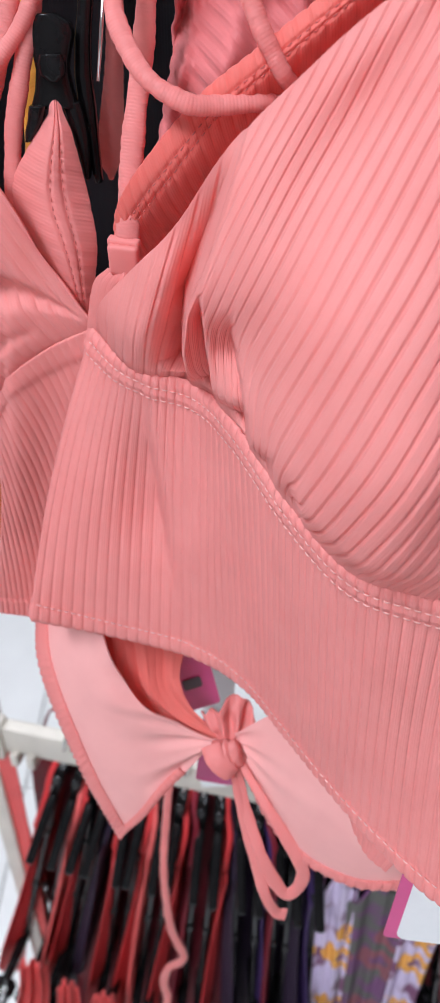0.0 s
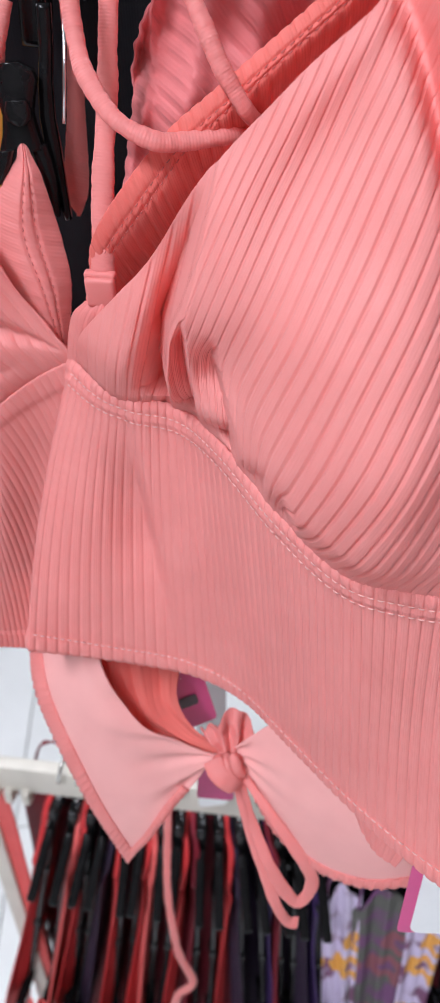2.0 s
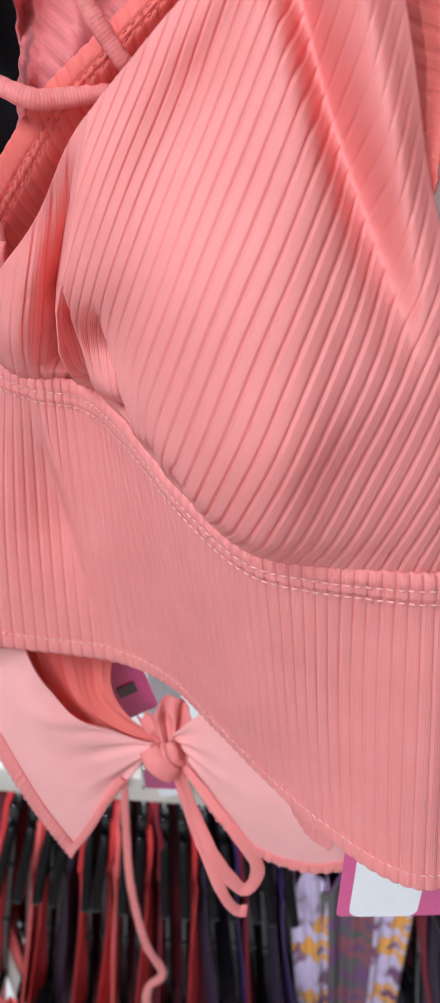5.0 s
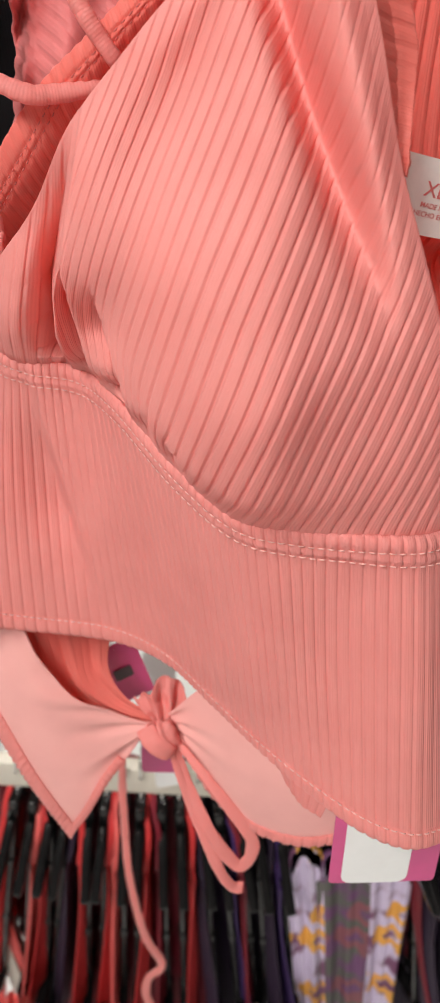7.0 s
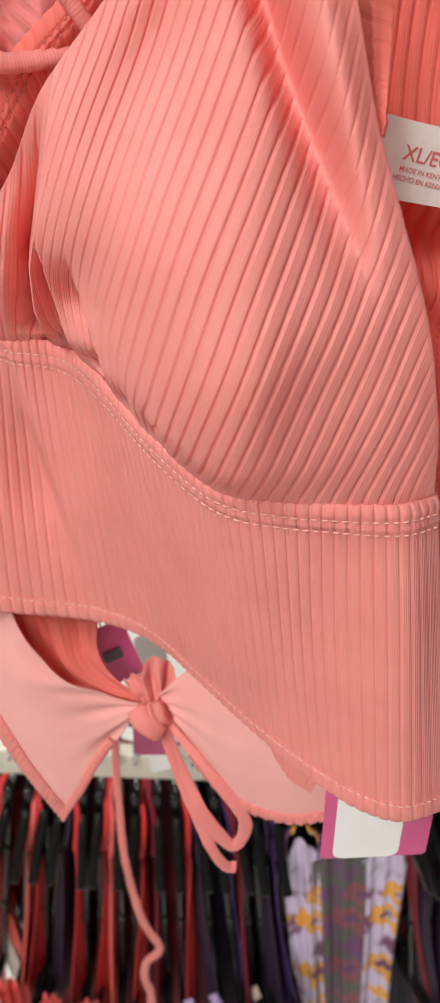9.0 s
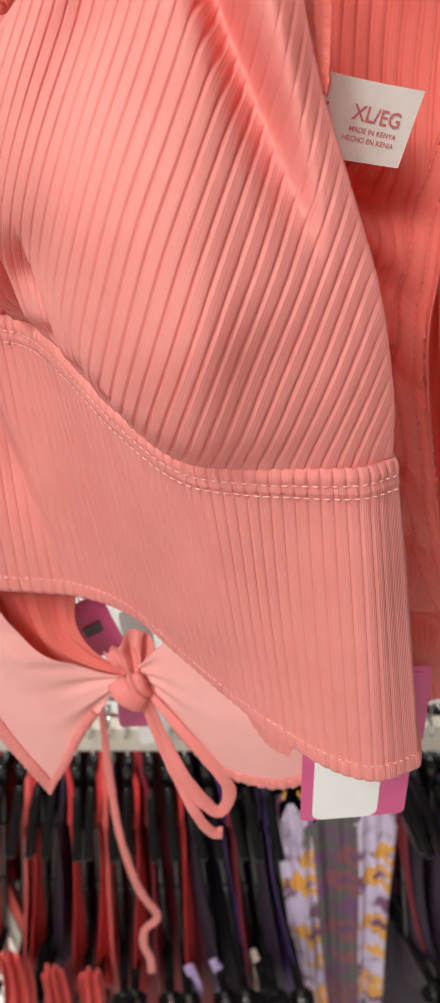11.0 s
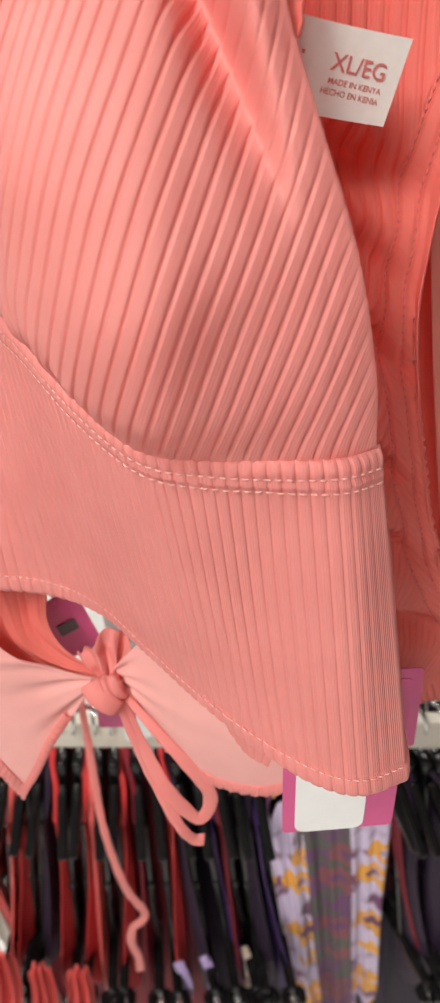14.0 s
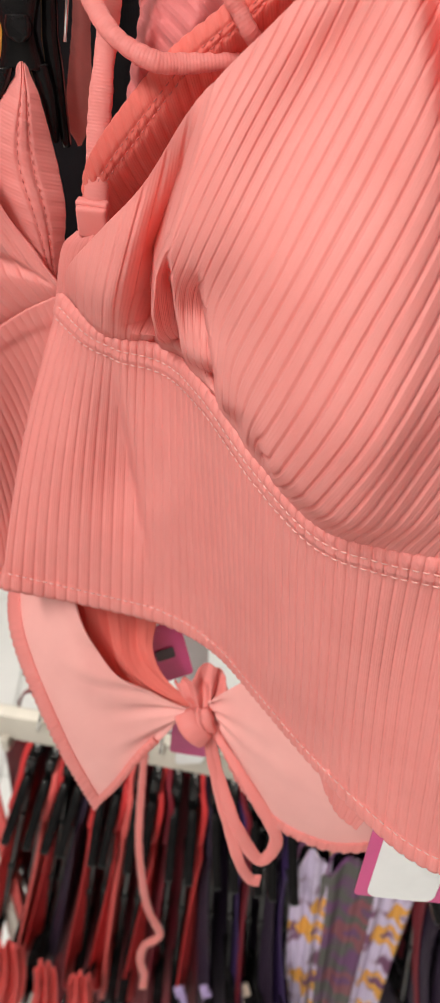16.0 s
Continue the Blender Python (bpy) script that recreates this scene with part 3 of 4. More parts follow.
tube("strap", [(0.029, 0.300, 1.5200), (0.0225, 0.284, 1.5265), (0.0175, 0.283, 1.5345), (0.0135, 0.284, 1.5420), (0.008, 0.288, 1.556), (0.0, 0.296, 1.576)], 0.0062, 0.0052, M_EDGE, top, 0.07, 60, 16, "narrow strap")


def left_half():
    """The other half of the top, which turns away from the viewer behind the centre fold."""
    V = (-0.0535, 0.3235, 1.4325)
    up = even(curve([(-0.136, 0.340, 1.546), (-0.107, 0.326, 1.523), (-0.0820, 0.323, 1.485), (-0.0700, 0.325, 1.459), V], 400), 200)
    seam = even(curve([(-0.156, 0.345, 1.345), (-0.1190, 0.333, 1.3620), (-0.1000, 0.332, 1.398), (-0.0925, 0.329, 1.409), (-0.0735, 0.328, 1.4223), V], 400), 200)
    s = np.linspace(0, 1, 200)[None, :]

    def swell(u, t):
        y = -0.009 * np.sin(np.pi * t) * (1 - u) ** 0.8
        y = y + 0.008 * np.exp(-((t - 0.34 - 0.25 * (1 - u)) / 0.07) ** 2) * np.clip((0.97 - u) * 3, 0, 1)
        y = y + 0.004 * np.exp(-((t - 0.72) / 0.05) ** 2) * np.clip((0.8 - u) * 3, 0, 1)
        return 0 * y, y, 0 * y

    P = loft(up, seam + np.array((0, 0.004, -0.006)), 170, swell)
    phase = P @ np.array((0.80, -0.10, 0.42)) / 0.0046
    sheet("cup", P, M_RIB, top, phase, 0.0006, 3, 0.0012, "padded cup turned away")
    front = seam[seam[:, 0] > -0.1070]
    a = even(np.vstack([front[0] + np.array(((0.006, 0.020, 0.0), (0.001, 0.008, 0.0))), front]), 240) + np.array((0, -0.0015, -0.001)) + np.linspace(0, 1, 240)[:, None] * np.array((0.004, 0.005, -0.002))
    b = even(curve([(-0.108, 0.352, 1.262), (-0.1205, 0.340, 1.2635), (-0.1230, 0.332, 1.2655), (-0.107, 0.338, 1.256), (-0.085, 0.346, 1.244)], 300), 240)
    P = loft(a, b, 150, lambda u, t: (0.004 * np.sin(np.pi * t) * (1 - u) + 0 * u, 0.006 * np.sin(np.pi * t) * np.exp(-((u - 0.75) / 0.2) ** 2), 0 * u * t))
    t = np.linspace(0, 1, 150)[:, None]
    phase = (lengths(a)[None] - 0.085 * t + 0.030 * t**2) / 0.0042
    rise = (1 - t) * 0.135
    lift = 0.0012 / (1 + np.exp((t * 0.135 - 0.010) / 0.0008)) - 0.001 * np.exp(-((rise - 0.0100) / 0.0009) ** 2) + 0.001 / (1 + np.exp((rise - 0.0105) / 0.0006)) + 0 * phase
    near = np.clip((np.arange(240) - 30) / 25, 0, 1)[None]
    sheet("band", P, M_RIB, top, phase, 0.0005 * near, 4, 0.0011, "ribbed waistband turned away", lift * near)


left_half()

ARM = [(0.200, 0.252, 1.570), (0.186, 0.250, 1.525), (0.172, 0.250, 1.490), (0.1590, 0.250, 1.459), (0.1505, 0.250, 1.421), (0.1480, 0.250, 1.389), (0.1540, 0.250, 1.326), (0.1660, 0.255, 1.269), (0.1930, 0.264, 1.209), (0.206, 0.270, 1.188)]


def back():
    rows, cols = 330, 330
    right = even(curve(ARM, 900), rows)
    left = even(curve([(0.070, 0.268, 1.570), (0.082, 0.262, 1.48), (0.090, 0.246, 1.40), (0.104, 0.226, 1.30), (0.116, 0.222, 1.21), (0.126, 0.236, 1.166)], 600), rows)
    up = even(curve([left[0], (0.14, 0.262, 1.571), right[0]], 200), cols)
    low = even(curve([left[-1], (0.153, 0.266, 1.161), (0.182, 0.272, 1.152), (0.212, 0.275, 1.150), right[-1] + np.array((0.006, 0.004, -0.028))], 300), cols)
    right[-1] = low[-1]
    P = coons(up, low, left, right)
    x, z = P[..., 0], P[..., 2]
    s, t = np.linspace(0, 1, cols)[None, :], np.linspace(0, 1, rows)[:, None]
    y = P[..., 1].copy()
    mid = np.sin(np.pi * s)
    y += 0.010 * mid * np.exp(-((z - 1.50) / 0.05) ** 2)
    for zc, slope, deep in ((1.452, 0.45, 0.0168), (1.425, 0.8, 0.0130), (1.395, 1.0, 0.0168), (1.345, 1.1, 0.0130), (1.300, 0.7, 0.0168), (1.250, 0.6, 0.0168)):
        y += deep * np.sqrt(mid) * np.clip((1 - s) / 0.4, 0, 1) * np.exp(-((z - zc + slope * (x - 0.125)) / 0.0085) ** 2)
    y += 0.0012 * np.sin(x * 210 + z * 40) * mid + 0.024 * (1 - s) ** 1.3 * np.clip((z - 1.36) / 0.06, 0, 1)
    P[..., 1] = y
    edge = (1 - s) * (right[:, 0] - left[:, 0])[:, None]
    phase = (x - 0.10 * (z - 1.48) + 0.55 * np.clip(1.42 - z, 0, 1) ** 1.25) / 0.0047
    strip = edge < 0.0142
    phase = np.where(strip, (x * 0.80 + z * 0.60) / 0.0027, phase)
    amp = np.where(strip, 0.00042, 0.00110) * np.clip(edge / 0.004, 0.05, 1)
    lift = 0.0011 / (1 + np.exp((edge - 0.0142) / 0.0006))
    for e in (0.0082, 0.0135):
        lift = lift - 0.0009 * np.exp(-((edge - e) / 0.0008) ** 2)
    sheet("back_panel", P, M_INNER_SHADE, top, phase, amp, 3, 0.0011, "inner side of the ribbed back, wrinkled", lift)
    N = -normals(P)
    for e in (0.0082, 0.0135):
        k = np.argmin(np.abs(edge - e), axis=1)
        r = np.arange(rows)
        stitches("armhole_stitching", (P[r, k] + N[r, k] * 0.0001)[4:-12], N[r, k][4:-12], M_THREAD_DARK, top, 0.0031, 0.00036, 0.6)


back()


def size_label():
    c, q = math.cos(radians(19.0)), math.sin(radians(19.0))
    corner = np.array((0.1395, 0.2430, 1.4880))
    A, B, N = np.array((c, 0, -q)), np.array((q, 0.03, c)), np.array((0, -1.0, 0.03))

    def place(a, b, lift=0.0):
        bend = -0.0035 * math.sin(min(1.0, -a / 0.06) * 3.0) - 0.0025 * (a / 0.06) ** 2
        return corner + A * a + B * b + N * (lift - bend * 0.6)

    wide, high = 0.058, 0.0236
    P = np.array([[place(-wide + wide * i / 40 - 0.0012 * k / 14, -high * k / 14 - 0.0009 * math.sin(3.1 * i / 40)) for i in range(41)] for k in range(15)])
    lab = sheet("size_label", P, M_LABEL, top, None, 0.0, 3, 0.00012, "white printed size label with coral lettering")
    lab.data.shade_flat()
    for words, size, right, base in (("XL/EG", 0.0064, -0.0052, -0.0122), ("MADE IN KENYA", 0.00228, -0.0054, -0.0157), ("HECHO EN KENIA", 0.00228, -0.0054, -0.0185)):
        cu = bpy.data.curves.new("lettering", "FONT")
        cu.body, cu.size, cu.align_x, cu.offset = words, size, "RIGHT", size * 0.010
        tmp = bpy.data.objects.new("lettering", cu)
        me = bpy.data.meshes.new_from_object(tmp)
        bpy.data.objects.remove(tmp)
        for v in me.vertices:
            v.co = Vector(place(right + v.co.x, base + v.co.y, 0.00035))
        mesh_ob("lettering", me, M_INK, lab)
    bm = bmesh.new()
    for a, b, w, h in ((-0.0336, -0.0115, 0.0014, 0.0046), (-0.0358, -0.0115, 0.0007, 0.0046), (-0.0316, -0.0094, 0.0010, 0.0010), (-0.0317, -0.0137, 0.0006, 0.0006)):
        f = [bm.verts.new(place(a + sx * w / 2, b + sz * h / 2, 0.00035)) for sx, sz in ((-1, -1), (1, -1), (1, 1), (-1, 1))]
        bm.faces.new(f)
    part("printed_mark", bm, M_INK, lab, smooth=False)


size_label()

# ---------------------------------------------------------------- hangers of the front arm rail
def arm_rail():
    rail = thing("display_rail", "black steel display rail holding swimwear", "rail", (0.7, 1.0, 0.0), kind="structure")
    bm = bmesh.new()
    rod(bm, [(-0.05, 0.225, 1.72), (0.2, 0.49, 1.72), (0.5, 0.80, 1.72), (0.70, 1.01, 1.72)], 0.011, 12)
    part("bar", bm, M_BLACK, rail)
    bm = bmesh.new()
    box(bm, (0.03, 0.03, 1.68), pose(0.71, 1.02, 0.84), 0.003)
    part("upright", bm, M_BLACK, rail)


arm_rail()


def spring_clip(at, turn, parent, label):
    """A spring clip: a pivot block with two jaws that flare at the top and grip below."""
    m = pose(*at, 0, 0, turn)
    bm = bmesh.new()
    box(bm, (0.016, 0.012, 0.020), m @ pose(0, 0, -0.010), 0.003, 3)
    box(bm, (0.009, 0.009, 0.028), m @ pose(0.005, 0.002, -0.040, 0, 8), 0.003, 2)
    c = part("clip", bm, M_BLACK, parent, label)
    for sy in (-1, 1):
        bm = bmesh.new()
        prof = [(0.026, 0.0125, 0.0105), (0.018, 0.0100, 0.0112), (0.008, 0.0065, 0.0100), (-0.004, 0.0050, 0.0085), (-0.016, 0.0058, 0.0090), (-0.028, 0.0045, 0.0104), (-0.037, 0.0020, 0.0100)]
        rings = []
        for z, y, w in prof:
            ring = [(-w, y - 0.002), (-w * 0.8, y - 0.0035), (w * 0.8, y - 0.0035), (w, y - 0.002), (w, y + 0.001), (w * 0.7, y + 0.0025), (-w * 0.7, y + 0.0025), (-w, y + 0.001)]
            rings.append([bm.verts.new(m @ Vector((a, sy * b, z))) for a, b in ring])
        for a, b in zip(rings, rings[1:]):
            for k in range(8):
                bm.faces.new((a[k], a[(k + 1) % 8], b[(k + 1) % 8], b[k]))
        bm.faces.new(rings[0])
        bm.faces.new(rings[-1][::-1])
        bmesh.ops.recalc_face_normals(bm, faces=bm.faces)
        part("jaw", bm, M_BLACK, c)
    return c


def front_hanger(at, turn, label, reach=0.16, clips=((-1, 0.0), (1, 0.0))):
    """A black clip hanger: steel hook, sloping arms, a clip at each end."""
    h = thing("clip_hanger", label, "hanger", at, "hangers on the display rail")
    base = pose(*at, 0, 0, turn)
    bm = bmesh.new()
    a = np.linspace(-0.6, math.pi + 0.3, 18)
    line = [(0.016 * math.cos(v), 0, -0.005 + 0.016 * math.sin(v)) for v in a[::-1]]
    line += [(0.010, 0, -0.022), (0.0, 0, -0.034), (0.0, 0, -0.060)]
    rod(bm, [tuple(base @ pose(0, 0, 0, 0, 0, 90) @ Vector(q)) for q in line], 0.0016)
    part("hook", bm, M_STEEL, h, "steel wire hook")
    bm = bmesh.new()
    box(bm, (0.03, 0.012, 0.03), base @ pose(0, 0, -0.066), 0.004, 3)
    part("neck", bm, M_BLACK, h, "black plastic neck")
    for sx in (-1, 1):
        bm = bmesh.new()
        box(bm, (reach, 0.010, 0.013), base @ pose(sx * reach / 2, 0, -0.078, 0, sx * 8), 0.003, 2)
        part("arm", bm, M_BLACK, h, "black plastic arm")
    for sx, dz in clips:
        spring_clip(base @ Vector((sx * reach, 0, -0.113 + dz)), turn, h, "black plastic spring clip")
    return h


front_hanger((0.035, 0.314, 1.72), -44.0, "black plastic clip hanger carrying the coral swim top", 0.128, ((-1, 0.0), (1, 0.0)))
front_hanger((0.105, 0.389, 1.72), -44.0, "black plastic clip hanger behind the coral swim top", 0.20, ((-1, -0.02), (1, 0.0)))
front_hanger((0.155, 0.442, 1.72), -44.0, "black plastic clip hanger holding a dark swimsuit", 0.20, ((-1, 0.0), (1, 0.0)))

# the open clip, with the leaf of cloth that it holds
def blade(name, rows, y, deep, parent, label=""):
    """A moulded jaw seen edge on: left and right edges at falling heights, with rounded faces."""
    line = np.array(rows, float)
    k = np.linspace(0, 1, len(line))
    f = np.linspace(0, 1, 40)
    xl, xr, z = (np.interp(f, k, line[:, c]) for c in range(3))
    bm = bmesh.new()
    rings = []
    for a, b, h in zip(xl, xr, z):
        m, w = (a + b) / 2, (b - a) / 2
        rings.append([bm.verts.new((m + w * cx, y + deep * cy, h)) for cx, cy in ((-1, -0.55), (-0.7, -0.9), (0.0, -1.0), (0.7, -0.9), (1, -0.55), (1, 0.6), (0, 1), (-1, 0.6))])
    for a, b in zip(rings, rings[1:]):
        for q in range(8):
            bm.faces.new((a[q], a[(q + 1) % 8], b[(q + 1) % 8], b[q]))
    bm.faces.new(rings[0])
    bm.faces.new(rings[-1][::-1])
    bmesh.ops.recalc_face_normals(bm, faces=bm.faces)
    return part(name, bm, M_BLACK, parent, label)


clip = blade("clip", [(-0.0655, -0.0590, 1.5415), (-0.0688, -0.0535, 1.5385), (-0.0698, -0.0528, 1.5345), (-0.0688, -0.0545, 1.5290), (-0.0682, -0.0560, 1.5230), (-0.0695, -0.0552, 1.5160), (-0.0720, -0.0540, 1.5095)], 0.353, 0.0052, bpy.data.objects["clip_hanger"], "black plastic spring clip with open jaws")
blade("jaw", [(-0.0718, -0.0655, 1.5110), (-0.0730, -0.0672, 1.5060), (-0.0745, -0.0695, 1.5020), (-0.0750, -0.0725, 1.4985)], 0.348, 0.0048, clip)
blade("jaw", [(-0.0600, -0.0525, 1.5115), (-0.0585, -0.0512, 1.5045), (-0.0565, -0.0506, 1.4980), (-0.0550, -0.0510, 1.4900), (-0.0538, -0.0516, 1.4830)], 0.354, 0.0048, clip)
blade("pivot", [(-0.0655, -0.0575, 1.5285), (-0.0668, -0.0562, 1.5250), (-0.0660, -0.0568, 1.5215), (-0.0635, -0.0590, 1.5195)], 0.3475, 0.0024, clip, "raised rounded pivot of the clip")
blade("lever", [(-0.0500, -0.0440, 1.5600), (-0.0510, -0.0455, 1.5450), (-0.0535, -0.0475, 1.5330), (-0.0550, -0.0485, 1.5200), (-0.0545, -0.0480, 1.5080), (-0.0525, -0.0480, 1.4960), (-0.0510, -0.0478, 1.4800)], 0.360, 0.0045, clip, "black plastic clip lever")
for size, at in (((0.010, 0.008, 0.150), (-0.0475, 0.362, 1.620, 0, 4, -20)),):
    bm = bmesh.new()
    box(bm, size, pose(*at), 0.003, 2)
    part("stem", bm, M_BLACK, clip)
bm = bmesh.new()
rod(bm, [(-0.0435, 0.340, 1.520), (-0.0410, 0.341, 1.536), (-0.038, 0.343, 1.556)], 0.0009)
part("spring", bm, M_STEEL, clip, "thin steel clip spring")


def leaf(name, outline_l, outline_r, mat, parent, label, bulge=0.006, seams=True):
    L, R = even(curve(outline_l, 200), 120), even(curve(outline_r, 200), 120)
    P = L[:, None] * (1 - np.linspace(0, 1, 90)[None, :, None]) + R[:, None] * np.linspace(0, 1, 90)[None, :, None]
    s = np.linspace(0, 1, 90)[None]
    P[..., 1] -= bulge * np.sin(np.pi * s) * np.sin(np.pi * np.linspace(0.05, 0.95, 120))[:, None]
    phase = P @ np.array((0.35, 0.0, 0.94)) / 0.0056
    dent = -0.0006 * np.exp(-((s - 0.55) / 0.03) ** 2) - 0.0006 * np.exp(-((s - 0.72) / 0.03) ** 2) + 0 * phase
    sheet(name, P, mat, parent, phase, 0.00020, 2, 0.0012, label, dent if seams else None)
    if seams:
        N = -normals(P)
        for k in (49, 64):
            stitches("leaf_stitching", P[18:, k] - N[18:, k] * 0.0004, N[18:, k], M_THREAD_DARK, parent, 0.0034, 0.00024, 0.55)


leaf("wing", [(-0.0642, 0.349, 1.5130), (-0.0650, 0.347, 1.5085), (-0.0690, 0.345, 1.5030), (-0.0760, 0.344, 1.4940), (-0.0820, 0.344, 1.4840), (-0.0822, 0.343, 1.4740), (-0.0760, 0.340, 1.4600), (-0.0585, 0.336, 1.4270)], [(-0.0600, 0.349, 1.5130), (-0.0590, 0.347, 1.5085), (-0.0565, 0.345, 1.5030), (-0.0545, 0.344, 1.4940), (-0.0528, 0.344, 1.4840), (-0.0512, 0.343, 1.4740), (-0.0500, 0.340, 1.4560), (-0.0560, 0.336, 1.4250)], M_EDGE, top, "folded ribbed wing held in the clip", 0.009)

# straps that run up from the half turned away
for a, w in (([(-0.084, 0.346, 1.470), (-0.0800, 0.348, 1.500), (-0.0740, 0.350, 1.522), (-0.0670, 0.352, 1.545), (-0.061, 0.355, 1.575)], 0.0075), ([(-0.105, 0.348, 1.488), (-0.0960, 0.347, 1.508), (-0.0840, 0.347, 1.524), (-0.0700, 0.349, 1.540), (-0.060, 0.352, 1.562)], 0.0066), ([(-0.104, 0.352, 1.474), (-0.0960, 0.352, 1.498), (-0.0850, 0.353, 1.520), (-0.0760, 0.354, 1.545), (-0.072, 0.356, 1.575)], 0.0080)):
    tube("strap", a, w, 0.006, M_EDGE, top, 0.06, 80, 14, "narrow ribbed strap")

# ---------------------------------------------------------------- what hangs behind it on the same rail
behind = thing("tankini", "dusty coral ribbed tankini hanging behind another", "tankini", (0.06, 0.37, 1.30))
g = np.linspace(0, 1, 160)
a = even(curve([(-0.012, 0.338, 1.545), (0.005, 0.336, 1.575), (0.05, 0.320, 1.59), (0.10, 0.30, 1.58)], 300), 240)
b = even(curve([(-0.034, 0.342, 1.452), (0.0, 0.336, 1.450), (0.05, 0.320, 1.45), (0.10, 0.30, 1.45)], 300), 240)
P = loft(a, b, 160, lambda s, t: (0 * s * t, 0.008 * np.sin(6 * t + 9 * s) + 0.006 * np.sin(17 * t - 8 * s) + 0.004 * np.sin(30 * s + 9 * t), 0 * s * t))
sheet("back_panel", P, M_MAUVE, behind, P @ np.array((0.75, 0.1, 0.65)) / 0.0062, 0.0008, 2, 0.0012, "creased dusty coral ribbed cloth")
leaf("wing", [(-0.0420, 0.378, 1.575), (-0.0440, 0.378, 1.530), (-0.0510, 0.379, 1.490), (-0.0475, 0.380, 1.476)], [(-0.0330, 0.378, 1.575), (-0.0370, 0.378, 1.525), (-0.0400, 0.379, 1.490), (-0.0455, 0.380, 1.476)], M_EDGE, behind, "folded ribbed wing tip", 0.004, False)
a = even(curve([(0.166, 0.292, 1.60), (0.176, 0.281, 1.60), (0.20, 0.272, 1.60), (0.25, 0.270, 1.60)], 300), 120)
b = even(curve([(0.186, 0.296, 1.205), (0.192, 0.288, 1.20), (0.215, 0.278, 1.17), (0.25, 0.276, 1.17)], 300), 120)
P = loft(a, b, 160, lambda s, t: (-0.006 * np.sin(np.pi * np.clip(t * 1.15 - 0.05, 0, 1)) * (1 - s) ** 0.5, 0.002 * np.sin(14 * s + 4 * t), 0 * s * t))
sheet("lining", P, M_LINING_DEEP, behind, P[..., 0] / 0.0012, 0.0, 3, 0.0015, "smooth coral lining")
a = even(curve([(0.190, 0.300, 1.19), (0.215, 0.296, 1.195), (0.25, 0.29, 1.19)], 60), 50)
b = even(curve([(0.196, 0.300, 1.128), (0.215, 0.296, 1.118), (0.25, 0.29, 1.125)], 60), 50)
sheet("lining", loft(a, b, 40, lambda s, t: (0 * s * t, -0.004 * np.sin(np.pi * s) + 0 * t, 0.004 * np.sin(np.pi * s) * t)), plain("pale_cotton_gusset", (0.80, 0.60, 0.54), 0.7), behind, thick=0.0012, label="pale folded gusset")
a = even(curve([(0.118, 0.345, 1.60), (0.16, 0.335, 1.60), (0.24, 0.320, 1.60)], 100), 120)
b = even(curve([(0.120, 0.335, 1.19), (0.16, 0.325, 1.17), (0.25, 0.310, 1.16)], 100), 120)
P = loft(a, b, 90, lambda s, t: (0 * s * t, 0.006 * np.sin(12 * s + 4 * t), 0 * s * t))
sheet("back_panel", P, M_INNER_SHADE, behind, None, 0.0004, 3, 0.0012, "coral ribbed cloth in shade")

dark = thing("swimsuit", "black swimsuit hanging behind the coral tops", "swimsuit", (0.0, 0.44, 1.2))
a = even(curve([(-0.22, 0.445, 1.64), (-0.10, 0.435, 1.64), (0.0, 0.43, 1.64), (0.14, 0.41, 1.64)], 200), 120)
b = even(curve([(-0.22, 0.445, 1.345), (-0.10, 0.435, 1.33), (0.0, 0.43, 1.29), (0.14, 0.41, 1.28)], 200), 120)
P = loft(a, b, 100, lambda s, t: (0 * s * t, 0.010 * np.sin(15 * s + 3 * t) + 0.004 * np.sin(30 * s - 5 * t), 0 * s * t))
sheet("body", P, M_DARK, dark, None, 0.0003, 3, 0.0012)
for x in (-0.12, 0.06):
    tube("strap", [(x, 0.436, 1.62), (x + 0.004, 0.437, 1.66), (x + 0.010, 0.440, 1.70)], 0.010, 0.003, M_DARK, dark, 0.03, 20, 10)
orange = thing("swimsuit", "orange swimsuit hanging half hidden behind coral ones", "swimsuit", (-0.15, 0.44, 1.25))
a = even(curve([(-0.24, 0.425, 1.40), (-0.17, 0.415, 1.40), (-0.12, 0.41, 1.39), (-0.095, 0.42, 1.38)], 200), 120)
b = even(curve([(-0.24, 0.43, 1.262), (-0.17, 0.412, 1.252), (-0.135, 0.405, 1.258), (-0.118, 0.418, 1.275)], 200), 120)
P = loft(a, b, 140, lambda s, t: (0 * s * t, 0.006 * np.sin(13 * s + 3 * t), 0 * s * t))
sheet("body", P, M_ORANGE, orange, None, 0.0002, 3, 0.0014)
tube("strap", [(-0.0800, 0.372, 1.44), (-0.0770, 0.372, 1.49), (-0.0740, 0.374, 1.53), (-0.072, 0.378, 1.58)], 0.009, 0.004, M_YELLOW, orange, 0.05, 40, 12, "flat yellow strap")

# ---------------------------------------------------------------- the swim brief under the top
brief = thing("swim_brief", "coral pink side-tie swim brief hanging below the top", "swim brief", (-0.02, 0.29, 1.12))


